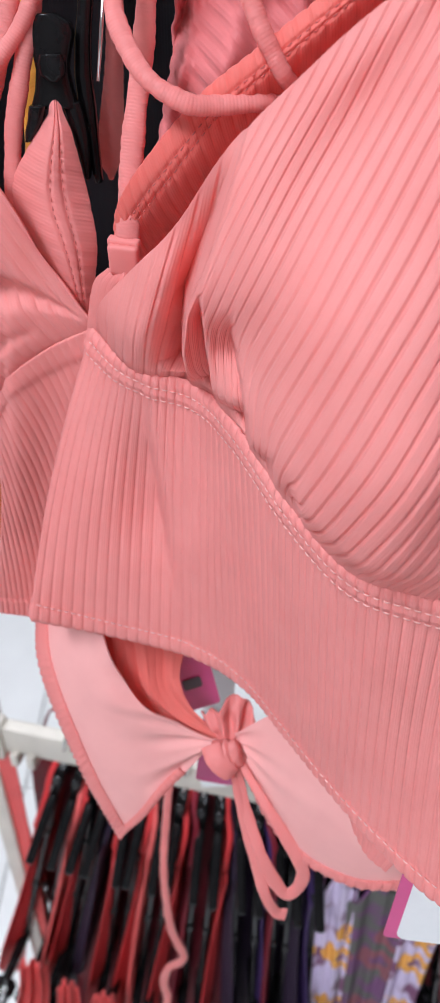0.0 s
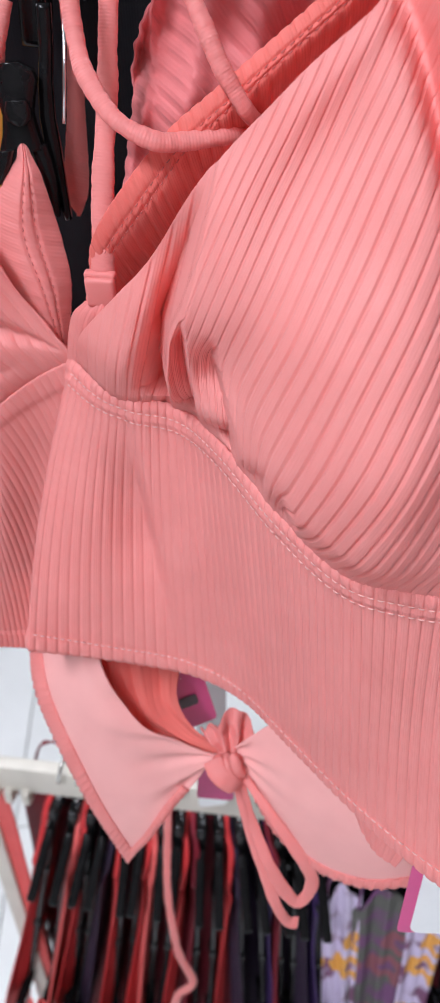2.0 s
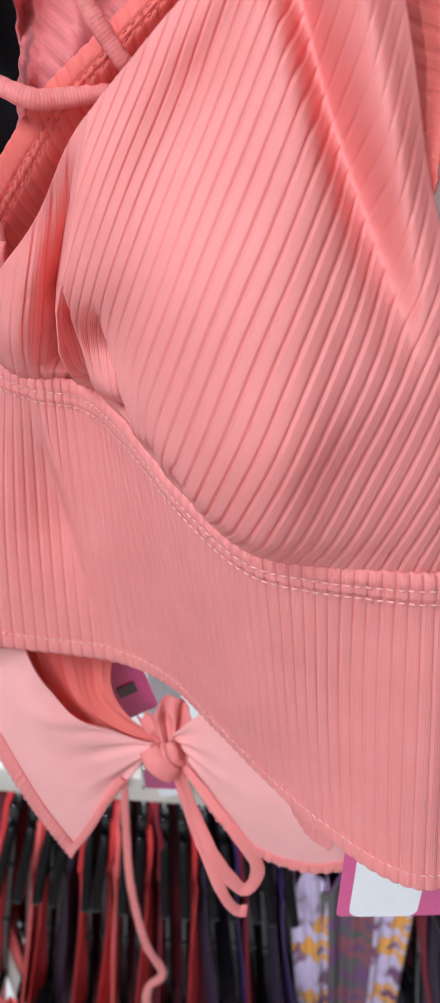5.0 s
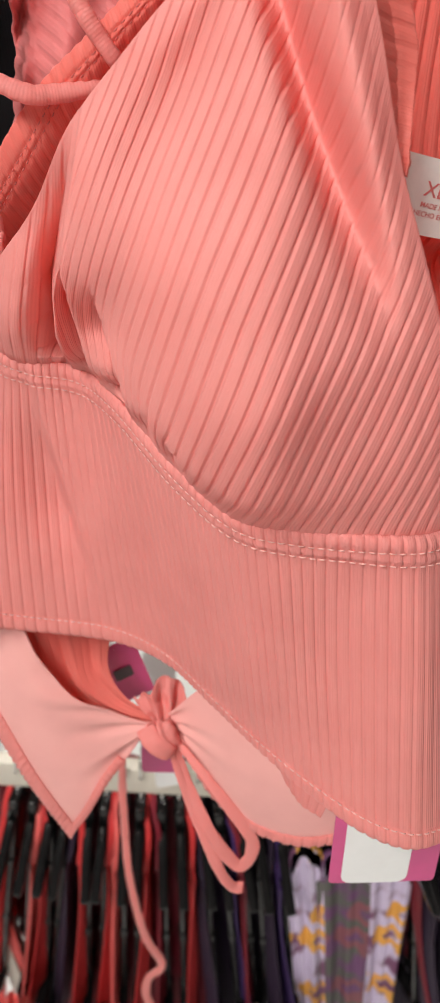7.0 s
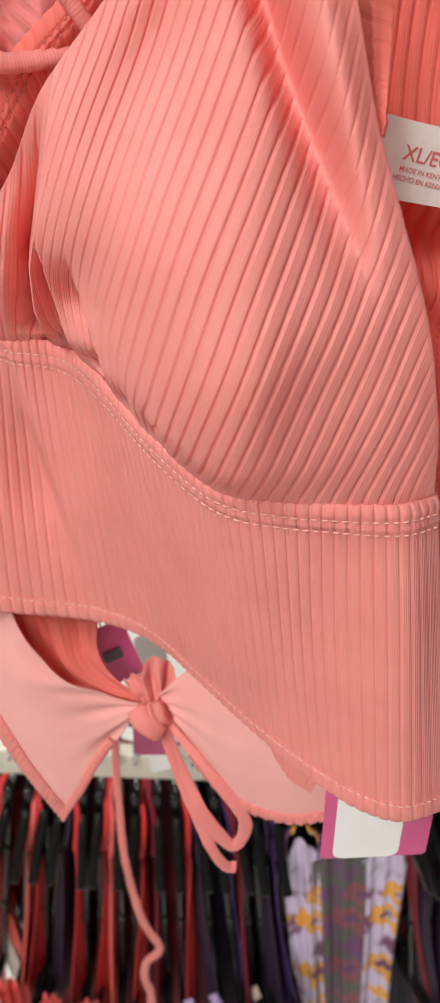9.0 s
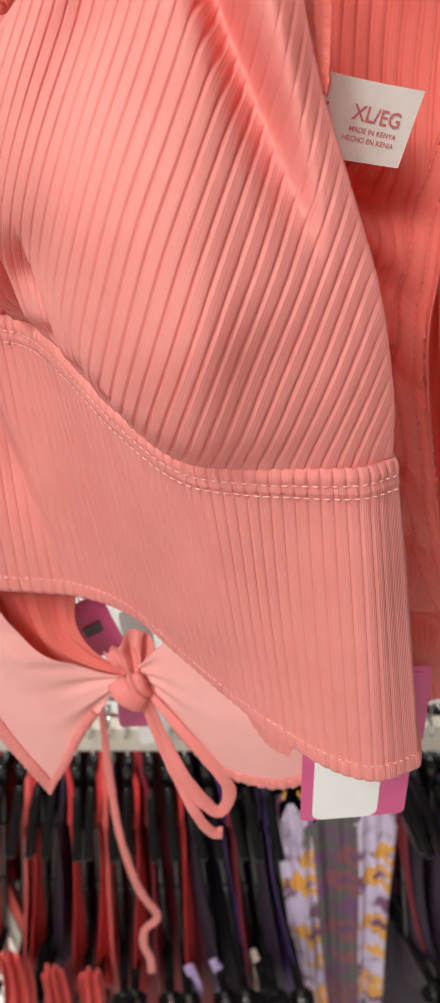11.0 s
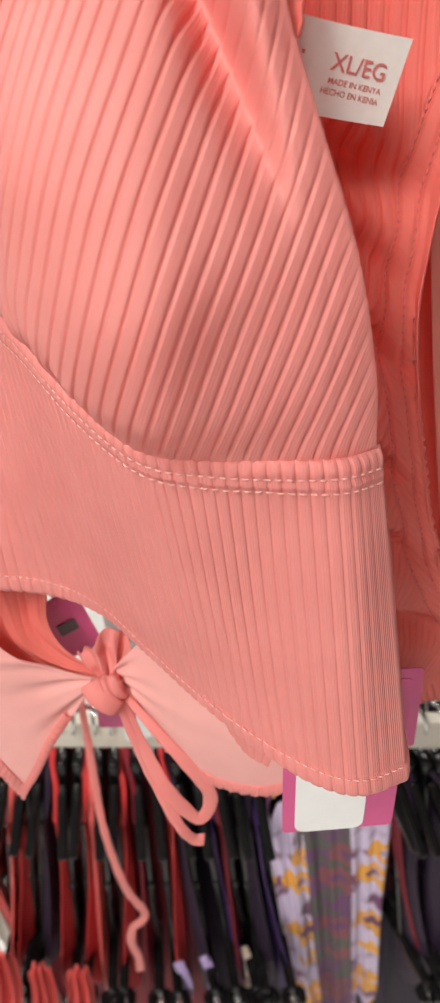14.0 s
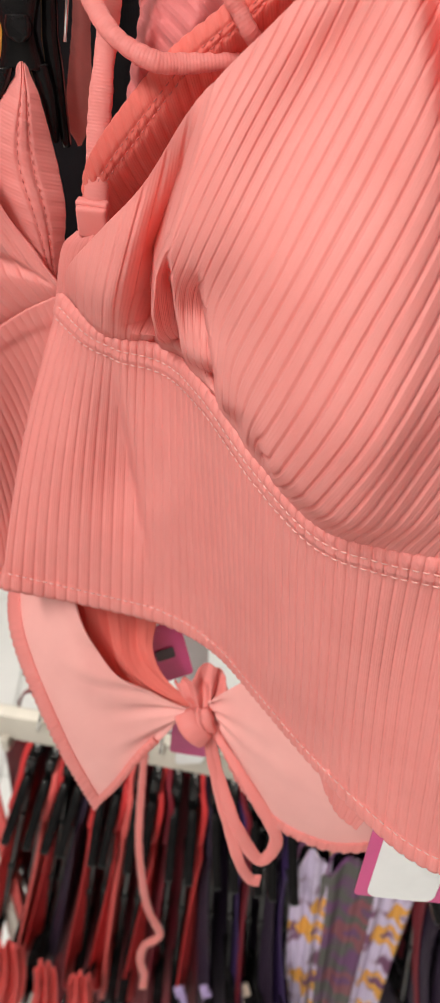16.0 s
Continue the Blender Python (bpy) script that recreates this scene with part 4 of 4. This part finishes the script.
def brief_side():
    r, c = 130, 150
    L = even(curve([(-0.096, 0.350, 1.300), (-0.1005, 0.340, 1.262), (-0.0980, 0.316, 1.237), (-0.0800, 0.297, 1.182), (-0.0620, 0.288, 1.1255)], 300), r)
    R = even(curve([(-0.064, 0.308, 1.300), (-0.059, 0.304, 1.266), (-0.049, 0.300, 1.243), (-0.036, 0.297, 1.229), (-0.021, 0.293, 1.217), (-0.003, 0.290, 1.207)], 200), r)
    T = even(curve([L[0], (-0.076, 0.314, 1.303), R[0]], 100), c)
    Bt = even(curve([L[-1], (-0.0480, 0.287, 1.150), (-0.0345, 0.287, 1.1725), (-0.018, 0.288, 1.190), R[-1]], 200), c)
    P = coons(T, Bt, L, R)
    k = np.array((0.000, 0.29, 1.206))
    d = P - k
    ang, dist = np.arctan2(d[..., 2], -d[..., 0]), np.hypot(d[..., 0], d[..., 2])
    fade = np.exp(-((dist - 0.022) / 0.024) ** 2) + 0.25 * np.exp(-dist / 0.05)
    inner = np.clip(dist / 0.012, 0, 1)
    P[..., 1] += fade * inner * (0.0014 * np.sin(ang * 9 + 1) + 0.0005 * np.sin(ang * 19)) - 0.006 * np.exp(-((dist - 0.06) / 0.03) ** 2)
    P[..., 1] += 0.0034 * np.sin(ang * 15 + 60 * dist) * np.clip((ang - 0.35) / 0.3, 0, 1) * np.exp(-((dist - 0.045) / 0.028) ** 2)
    sheet("side_panel", P, M_LINING, brief, None, 0.0, 3, 0.0014, "smooth pale coral cloth gathered to the knot")
    # ribbed binding along the leg edge
    N = -normals(P)
    G = []
    for row, nor in zip(P, N):
        d = lengths(row)
        at = np.linspace(-0.0012, 0.0105, 22)
        base = np.stack([np.interp(at, d, row[:, m]) for m in range(3)], 1)
        base[0] = row[0] + np.array((-0.0010, 0.0006, 0.0))
        G.append(base + nor[6] * (0.0012 + 0.0010 * np.sin(np.pi * np.linspace(0.1, 1, 22)))[:, None])
    G = np.array(G)
    sheet("leg_binding", G, M_EDGE, brief, np.repeat(lengths(P[:, 0])[:, None] / 0.0044, 22, 1), 0.0010, 3, 0.0016, "ribbed leg binding")
    q = np.linspace(0, 1, 10)
    inw = (P[-40, :] - P[-1, :])
    inw /= np.linalg.norm(inw, axis=1, keepdims=True)
    G = np.stack([P[-1] + inw * 0.006 * f + np.array((0, -0.0010 - 0.001 * math.sin(math.pi * f), 0)) for f in q[::-1]], 0)[:, :110]
    sheet("leg_binding", G, M_EDGE, brief, np.repeat(lengths(P[-1])[None, :110] / 0.0042, 10, 0), 0.0003, 3, 0.0014, "ribbed leg binding")


def gathered_fold():
    """The pleated upper edge of the side, folded back behind it and drawn into the knot."""
    r, c = 110, 120
    A = even(curve([(-0.082, 0.322, 1.300), (-0.076, 0.311, 1.248), (-0.064, 0.300, 1.214), (-0.036, 0.297, 1.197), (-0.003, 0.292, 1.199)], 200), r)
    B = even(curve([(-0.018, 0.322, 1.290), (-0.020, 0.317, 1.256), (-0.0235, 0.309, 1.236), (-0.017, 0.300, 1.222), (-0.002, 0.291, 1.211)], 200), r)
    s, t = np.linspace(0, 1, c)[None, :], np.linspace(0, 1, r)[:, None]
    P = A[:, None] * (1 - s[..., None]) + B[:, None] * s[..., None]
    fold = np.abs(((s * 3.6 + 0.15 * np.sin(5 * t)) % 1) - 0.35)
    P[..., 1] += (0.010 * fold - 0.002) * np.sin(np.pi * np.clip(t * 0.9 + 0.1, 0, 1)) ** 0.8 * np.sin(np.pi * s) ** 0.4
    sheet("gathered_fold", P, M_INNER_SHADE, brief, s * 14 + 0 * t, 0.0002, 3, 0.0012, "pleated inner fold drawn into the knot")


def brief_front():
    r, c = 90, 170
    L = even(curve([(0.006, 0.290, 1.214), (0.008, 0.2895, 1.197)], 40), r)
    R = even(curve([(0.104, 0.224, 1.290), (0.100, 0.226, 1.215), (0.092, 0.230, 1.166)], 100), r)
    T = even(curve([L[0], (0.022, 0.285, 1.232), (0.045, 0.272, 1.262), (0.075, 0.246, 1.285), R[0]], 200), c)
    Bt = even(curve([L[-1], (0.0145, 0.282, 1.178), (0.0240, 0.272, 1.160), (0.0420, 0.258, 1.1460), (0.0640, 0.244, 1.1465), (0.080, 0.236, 1.1545), R[-1]], 300), c)
    P = coons(T, Bt, L, R)
    d = np.hypot(P[..., 0], P[..., 2] - 1.206)
    P[..., 1] -= 0.012 * np.sin(np.pi * np.linspace(0, 1, r))[:, None] * np.sin(np.pi * np.linspace(0, 1, c))[None]
    ang = np.arctan2(P[..., 2] - 1.206, P[..., 0])
    P[..., 1] += 0.0022 * np.exp(-d / 0.02) * np.sin(ang * 13) * np.clip(d / 0.01, 0, 1)
    sheet("front_panel", P, M_LINING, brief, None, 0.0, 3, 0.0014, "smooth pale coral front panel")
    up = P[-25] - P[-1]
    up /= np.linalg.norm(up, axis=1, keepdims=True)
    q = np.linspace(1, 0, 14)
    G = np.stack([P[-1] + up * 0.0110 * f + np.array((0, -0.0012 - 0.0014 * math.sin(math.pi * f), 0)) for f in q], 0)
    w = lengths(P[-1])
    sheet("leg_binding", G, M_EDGE, brief, np.repeat(w[None] / 0.0030, 14, 0), 0.0005, 2, 0.0016, "gathered elastic leg binding", np.repeat(0.0004 * np.sin(w[None] * 900), 14, 0))
    # the folded corner that peeps out beside the hem of the top
    a = even(curve([(0.052, 0.216, 1.252), (0.060, 0.206, 1.250), (0.072, 0.196, 1.245)], 60), 60)
    b = even(curve([(0.0555, 0.214, 1.240), (0.0610, 0.206, 1.2325), (0.0690, 0.200, 1.2290)], 60), 60)
    sheet("waist_corner", loft(a, b, 40), M_EDGE, brief, None, 0.0005, 3, 0.002, "ribbed corner of the waist edge")


def knot():
    K = Vector((0.0010, 0.283, 1.204))
    bm = bmesh.new()
    bmesh.ops.create_icosphere(bm, subdivisions=4, radius=1.0)
    for v in bm.verts:
        p = v.co.copy()
        lump = 1 + 0.10 * math.sin(3.0 * p.x + 5 * p.z + 1) + 0.09 * math.sin(9 * p.x + 3 * p.z) + 0.08 * noise.noise(p * 4) + 0.14 * abs(math.sin(6.5 * p.x + 2.2 * p.z + 1.4 * noise.noise(p * 2)))
        v.co = K + Vector((p.x * 0.0080, p.y * 0.0070, p.z * 0.0100)) * lump
    part("knot", bm, M_EDGE, brief, "tight knot of the side tie")
    tube("tie_wrap", [(-0.0070, 0.283, 1.2125), (-0.0045, 0.2765, 1.2085), (0.000, 0.2745, 1.2040), (0.0035, 0.2755, 1.1985), (0.005, 0.281, 1.1935)], 0.0105, 0.0032, M_EDGE, brief, 0.03, 40, 14)
    # the bunched cloth that fans out above the knot
    r, c = 50, 120
    u, v = np.linspace(-1, 1, c)[None, :], np.linspace(0, 1, r)[:, None]
    reach = 0.019 + 0.002 * np.sin(u * 4 + 1) - 0.004 * u**2
    fan = u * 0.95
    X = K.x + 0.002 + np.sin(fan) * (0.004 + reach * 1.05 * (1 - v)) 
    Z = K.z + 0.003 + np.cos(fan) * reach * (1 - v)
    Y = K.y + 0.014 * (1 - v) + 0.003 + (0.0030 * np.sin(u * 11 + 1) + 0.0016 * np.sin(u * 7 - 9 * v)) * np.sin(np.pi * np.clip(v * 0.8 + 0.2, 0, 1)) ** 0.7 + 0.004 * np.sin(u * 4) * (1 - v)
    sheet("tie_rosette", np.stack(np.broadcast_arrays(X, Y, Z), -1), M_EDGE, brief, u * 6 + 0 * v, 0.0002, 3, 0.0014, "crumpled coral cloth bunched above the knot")
    tube("tie_loop", [(0.007, 0.283, 1.197), (0.0115, 0.274, 1.172), (0.0200, 0.260, 1.146), (0.0320, 0.2555, 1.1195), (0.0395, 0.2550, 1.1235), (0.0425, 0.2550, 1.1390), (0.0370, 0.2570, 1.1560), (0.0240, 0.2660, 1.1790), (0.009, 0.282, 1.198)], 0.0078, 0.0018, M_EDGE, brief, 0.03, 130, 14, "hanging loop of the tie", (0.45, 0.75, 1.0, 1.0, 1.0, 0.8, 0.5))
    tube("tie_end", [(0.004, 0.282, 1.195), (0.0090, 0.273, 1.170), (0.0160, 0.262, 1.142), (0.0225, 0.2550, 1.1160), (0.0285, 0.2550, 1.1000), (0.0345, 0.2550, 1.0970)], 0.0066, 0.0018, M_EDGE, brief, 0.03, 90, 14, "hanging end of the tie", (0.45, 0.8, 1.0, 1.0, 1.05))
    tube("tie_end", [(-0.004, 0.290, 1.200), (-0.018, 0.320, 1.170), (-0.033, 0.375, 1.090), (-0.0425, 0.410, 1.020), (-0.0490, 0.420, 0.960), (-0.0555, 0.420, 0.885), (-0.0560, 0.420, 0.820), (-0.0530, 0.420, 0.770), (-0.0440, 0.4200, 0.727), (-0.0480, 0.420, 0.712), (-0.0600, 0.420, 0.700), (-0.0660, 0.420, 0.672), (-0.0640, 0.420, 0.640), (-0.067, 0.420, 0.61)], 0.0082, 0.0022, M_EDGE, brief, 0.02, 150, 14, "long flat tie end with a twist", (0.35, 0.55, 0.8, 0.85, 1.05, 1.1))


brief_side()
gathered_fold()
brief_front()
knot()


def hang_tag(at, turn, lean, w, h, label, sticker=None, mark=False):
    tag = thing("hang_tag", label, "hang tag", at, "hang tags")
    m = pose(*at, 0, lean, turn)
    bm = bmesh.new()
    card(bm, w, h, 0.0006, m, 0.0025)
    part("card", bm, M_CARD, tag, "magenta card", smooth=False)
    if sticker:
        bm = bmesh.new()
        card(bm, sticker[0], sticker[1], 0.0004, m @ pose(sticker[2], -0.0009, sticker[3]), 0.005)
        part("sticker", bm, M_STICKER, tag, "blank white rounded sticker", smooth=False)
    if mark:
        bm = bmesh.new()
        card(bm, w * 0.42, h * 0.18, 0.0004, m @ pose(0, -0.0009, 0.0), 0.0015)
        part("printed_mark", bm, M_GREY, tag, "dark printed mark", smooth=False)
    bm = bmesh.new()
    rod(bm, [m @ Vector((0, 0.0, h / 2 - 0.004)), m @ Vector((0.001, 0.004, h / 2 + 0.002)), m @ Vector((-0.012, 0.006, h / 2 + 0.008))], 0.0006, 6)
    part("string", bm, M_STICKER, tag, "thin white tag string")


hang_tag((0.0995, 0.193, 1.232), -6.0, 4.0, 0.050, 0.098, "magenta hang tag with a white sticker under the hem", (0.031, 0.060, -0.004, -0.018))
hang_tag((0.140, 0.243, 1.193), -10.0, 3.0, 0.026, 0.060, "magenta hang tag hanging behind the top")
hang_tag((-0.018, 0.330, 1.210), 12.0, -10.0, 0.026, 0.046, "magenta hang tag behind the knotted tie", None, True)
hang_tag((-0.004, 0.336, 1.140), -8.0, 6.0, 0.024, 0.060, "magenta hang tag below the knotted tie")

# ---------------------------------------------------------------- the lower rail with its crowd of hangers
TURN_RAIL = -14.6
RAIL_Z = 0.93


def on_rail(x):
    return 0.482 - 0.26 * x


rail = thing("clothes_rack", "cream painted steel clothes rack crowded with swimwear", "clothes rack", (-0.24, 0.56, 0.0))
bm = bmesh.new()
box(bm, (1.16, 0.014, 0.034), pose(0.345, on_rail(0.345), RAIL_Z - 0.010, 0, 0, TURN_RAIL), 0.002)
part("crossbar", bm, M_RAIL, rail, "cream flat crossbar")
for x in (-0.238, 0.90):
    bm = bmesh.new()
    box(bm, (0.018, 0.030, RAIL_Z + 0.02), pose(x, on_rail(x) + 0.012, (RAIL_Z + 0.02) / 2, 0, 0, TURN_RAIL), 0.002)
    part("upright", bm, M_RAIL, rail, "cream square upright")
    bm = bmesh.new()
    box(bm, (0.05, 0.45, 0.03), pose(x, on_rail(x), 0.015, 0, 0, TURN_RAIL), 0.004)
    part("foot", bm, M_RAIL, rail)
bm = bmesh.new()
for x in (-0.205, -0.188):
    box(bm, (0.008, 0.022, 0.016), pose(x, on_rail(x) - 0.003, RAIL_Z - 0.030, 0, 0, TURN_RAIL), 0.0015)
box(bm, (0.022, 0.020, 0.046), pose(-0.226, on_rail(-0.226) - 0.003, RAIL_Z - 0.010, 0, 0, TURN_RAIL), 0.003)
part("bracket", bm, M_RAIL, rail, "small steel end bracket")
bm = bmesh.new()
card(bm, 0.026, 0.150, 0.0015, pose(-0.005, on_rail(-0.005) - 0.016, RAIL_Z + 0.085, -6, 3, 4), 0.004)
tagged(part("size_card", bm, M_STICKER, smooth=False), "plain white plastic size card on the rack", "size card")


def hanger_for_rack():
    """Black plastic swimwear hanger in its own plane (depth is its y): steel hook, arms, spine, lower bar and clips."""
    h = thing("swimwear_hanger", "black plastic swimwear hanger on the crowded rack", "hanger", (0, 0, 0), "hangers on the rack")
    bm = bmesh.new()
    a = np.linspace(math.pi + 0.5, -0.5, 16)
    line = [(0, 0.0135 * math.cos(v), 0.003 + 0.0165 * math.sin(v)) for v in a]
    line += [(0, 0.012, -0.018), (0, 0.006, -0.034), (0, 0, -0.044), (0, 0, -0.060)]
    rod(bm, line, 0.0017)
    part("hook", bm, M_STEEL, h, "bright steel hook")
    bm = bmesh.new()
    box(bm, (0.011, 0.026, 0.030), pose(0, 0, -0.066), 0.004)
    part("neck", bm, M_BLACK, h, "black plastic neck")
    for sy in (-1, 1):
        bm = bmesh.new()
        box(bm, (0.0090, 0.072, 0.014), pose(0, sy * 0.036, -0.104, -sy * 50), 0.003)
        part("arm", bm, M_BLACK, h, "black plastic arm")
    bm = bmesh.new()
    box(bm, (0.0078, 0.014, 0.34), pose(0, -0.002, -0.245), 0.003)
    for z in (-0.16, -0.27):
        box(bm, (0.0098, 0.018, 0.012), pose(0, -0.002, z), 0.003)
    part("spine", bm, M_BLACK, h, "black plastic spine")
    bm = bmesh.new()
    box(bm, (0.0115, 0.130, 0.018), pose(0, 0, -0.405), 0.003)
    part("lower_bar", bm, M_BLACK, h, "black plastic lower bar")
    for sy, z in ((-1, -0.43), (1, -0.43)):
        bm = bmesh.new()
        y = sy * 0.066
        for sx in (-1, 1):
            box(bm, (0.007, 0.020, 0.044), pose(sx * 0.006, y, z, 0, sx * 5), 0.002)
            box(bm, (0.005, 0.014, 0.014), pose(sx * 0.0095, y, z + 0.013, 0, sx * 22), 0.001)
        c = part("clip", bm, M_BLACK, h, "black plastic clip")
        bm = bmesh.new()
        ring = [(0.010 * math.cos(v), y + 0.0005, z + 0.006 + 0.006 * math.sin(v)) for v in np.linspace(0, 2 * math.pi, 13)]
        rod(bm, ring, 0.0012, 6)
        part("spring", bm, M_STEEL, c, "steel spring")
    return h


def cloth_for_hanger(kind, mat, label, wide=0.115, drop=0.46, seed=0, start=-0.085, waist=0.28):
    """A swimsuit hung from the arms of a hanger, in the hanger's plane."""
    g = thing("swimsuit", label, "swimsuit", (0, 0, 0), "swimwear on the rack")
    rnd = random.Random(seed)
    f1, f2, f3 = rnd.uniform(0, 6), rnd.uniform(0, 6), rnd.uniform(0.7, 1.3)
    c, r = 60, 70
    s, t = np.linspace(-1, 1, c)[None, :], np.linspace(0, 1, r)[:, None]
    half = wide / 2 * (1 - waist * np.sin(np.pi * np.clip(t * 1.2, 0, 1)) * f3)
    y = -s * half
    x = 0.005 * np.sin(4 * s + f1 + 2 * t) * (0.3 + t) + 0.0025 * np.sin(9 * s + f2 - 3 * t)
    z = start - 0.045 * np.abs(s) ** 1.5 * (1 - t) - drop * t * (1 - 0.22 * np.abs(s) ** 2)
    P = np.stack(np.broadcast_arrays(x, y, z), -1)
    sheet("body", P, mat, g, None, 0.0003, 3, 0.0016)
    for sy in (-1, 1):
        tube("strap", [(0.001, sy * wide * 0.42, start - 0.04), (0.003, sy * wide * 0.36, start + 0.004), (-0.001, sy * wide * 0.20, start + 0.020), (0.0, sy * 0.006, start + 0.026)], 0.006, 0.0025, mat, g, 0.05, 24, 8)
    return g


rack_hanger = hanger_for_rack()
KINDS = {
    "red": (M_RED, "deep red swimsuit on a black rack hanger"),
    "coral": (M_CORAL_FAR, "bright coral swimsuit on a black rack hanger"),
    "wine": (M_WINE, "dark wine red swimsuit on a black rack hanger"),
    "violet": (M_PURPLE, "dark violet swimsuit on a black rack hanger"),
    "dark": (M_PLUM_CLOTH, "plum black swimsuit on a black rack hanger"),
    "lilac": (M_LILAC, "pale lilac swimsuit on a black rack hanger"),
}
cloths = {k: cloth_for_hanger(k, m_, l_, seed=n) for n, (k, (m_, l_)) in enumerate(KINDS.items())}
ORDER = "red coral red dark red red coral red wine red dark violet wine dark violet dark dark violet dark dark wine dark dark violet dark dark dark wine dark dark".split()
spot = random.Random(7)
first = set()
x = -0.149
n = 0
while x < 0.52:
    kind = ORDER[n % len(ORDER)]
    yaw = (x - 0.05) * 60 + spot.uniform(-4, 4)
    roll = -(x - 0.06) * (78 if x < 0.19 else 20) + spot.uniform(-2.0, 2.0)
    m_ = pose(x, on_rail(x), RAIL_Z + 0.006, 0, roll, yaw)
    skip = 0.098 < x < 0.185
    if not skip:
        if "h" in first:
            copy_thing(rack_hanger, m_)
        else:
            rack_hanger.matrix_basis = m_
            first.add("h")
        away = m_ @ pose(0.0075 if n % 2 else -0.0075, 0.02, spot.uniform(-0.01, 0.01), 0, 0, spot.uniform(-3, 3))
        if kind in first:
            copy_thing(cloths[kind], away)
        else:
            cloths[kind].matrix_basis = away
            first.add(kind)
    x += (0.0172 if x < 0.19 else 0.0138) + spot.uniform(-0.002, 0.002)
    n += 1
for k, ob in cloths.items():
    if k not in first:
        ob.matrix_basis = pose(0.48, on_rail(0.48), RAIL_Z, 0, -8, 20)


def printed_suit(x, turn, roll, seed, wide, mat, label):
    g = cloth_for_hanger("print", mat, label, wide, 0.80, seed, -0.085, 0.12)
    g.matrix_basis = pose(x, on_rail(x) - 0.035, RAIL_Z, 0, roll, turn)
    copy_thing(rack_hanger, pose(x, on_rail(x), RAIL_Z + 0.006, 0, roll, turn))


printed_suit(0.106, 78.0, -5.0, 11, 0.040, M_FLORAL, "lilac swimsuit printed with yellow flower rings")
printed_suit(0.144, 82.0, -6.0, 13, 0.060, M_PLUM, "plum swimsuit between printed ones on the rack")
printed_suit(0.182, 80.0, -7.0, 14, 0.046, M_FLORAL, "lilac swimsuit printed with yellow flower rings")

# dark cloths added behind the rack, to darken the gaps between its hangers
for n, x in enumerate(np.linspace(-0.10, 0.62, 8)):
    k = ("wine", "dark", "dark", "dark", "dark", "dark", "dark", "dark")[n]
    far = cloth_for_hanger("far", KINDS[k][0], "dark backdrop cloth added behind the rack to fill its gaps", 0.26, 0.84, 40 + n, -0.05, 0.0)
    far.matrix_basis = pose(x, on_rail(x) + 0.055, RAIL_Z, 0, -(x - 0.06) * 30, 80 + TURN_RAIL)

sash = thing("sash", "flat coral cloth sash hanging by the rack upright", "sash", (-0.226, 0.545, 0.5))
a = even(curve([(-0.236, 0.540, 0.925), (-0.212, 0.534, 0.925)], 20), 12)
b = even(curve([(-0.256, 0.552, 0.42), (-0.226, 0.546, 0.42)], 20), 12)
sheet("body", loft(a, b, 40, lambda s, t: (0 * s * t, 0.003 * np.sin(7 * t) + 0 * s, 0 * s * t)), M_CORAL_FAR, sash, thick=0.0016)

# ruffles and pale ties low on the rack
for x, z, w in ((-0.208, 0.672, 0.036), (-0.176, 0.625, 0.030), (-0.140, 0.600, 0.034)):
    r_ = thing("ruffle", "coral ruffled swimwear edge gathered under the hangers", "swimwear", (x, 0.42, z), "coral ruffles")
    u, v = np.linspace(-1, 1, 80)[None, :], np.linspace(0, 1, 50)[:, None]
    X = x + u * w / 2 * (0.7 + 0.5 * v) - 0.05 * v * v
    Y = 0.428 + 0.007 * np.sin(u * 7 + x * 90) * (0.4 + v) + 0.004 * np.sin(u * 15 + 2 * v) + 0.012 * (1 - v) ** 3
    Z = z - 0.16 * v - 0.010 * u**2 + 0.005 * np.sin(u * 9 + x * 50) * (1 - v)
    sheet("frill", np.stack(np.broadcast_arrays(X, Y, Z), -1), M_CORAL_FAR, r_, u * 5 + 0 * v, 0.0003, 3, 0.0014)
for x, mat, lab in ((-0.030, M_LILAC, "pale lilac tie hanging among black hangers"), (0.0, M_LILAC, "pale lilac tie hanging among black hangers"), (0.045, knit("cream_tie", (0.7, 0.55, 0.45)), "cream tie hanging among black hangers")):
    r_ = thing("tie", lab, "swimwear tie", (x, 0.41, 0.6))
    tube("band", [(x, 0.445, 0.555), (x + 0.005, 0.435, 0.52), (x - 0.004, 0.43, 0.46), (x, 0.43, 0.36)], 0.012, 0.004, mat, r_, 0.03, 50, 10)

# ---------------------------------------------------------------- floor tiles
tile_bm = bmesh.new()
box(tile_bm, (0.596, 0.596, 0.008), Matrix.Identity(4), 0.0012, 1)
tile_me = bpy.data.meshes.new("tile")
tile_bm.to_mesh(tile_me)
tile_bm.free()
tile_me.materials.append(M_TILE)
for i in range(-6, 7):
    for k in range(-5, 8):
        ob = new("tile", tile_me)
        ob.matrix_basis = pose(-0.15 + 0.6 * i, 0.26 + 0.6 * k, 0.0)
        ob.parent = floor
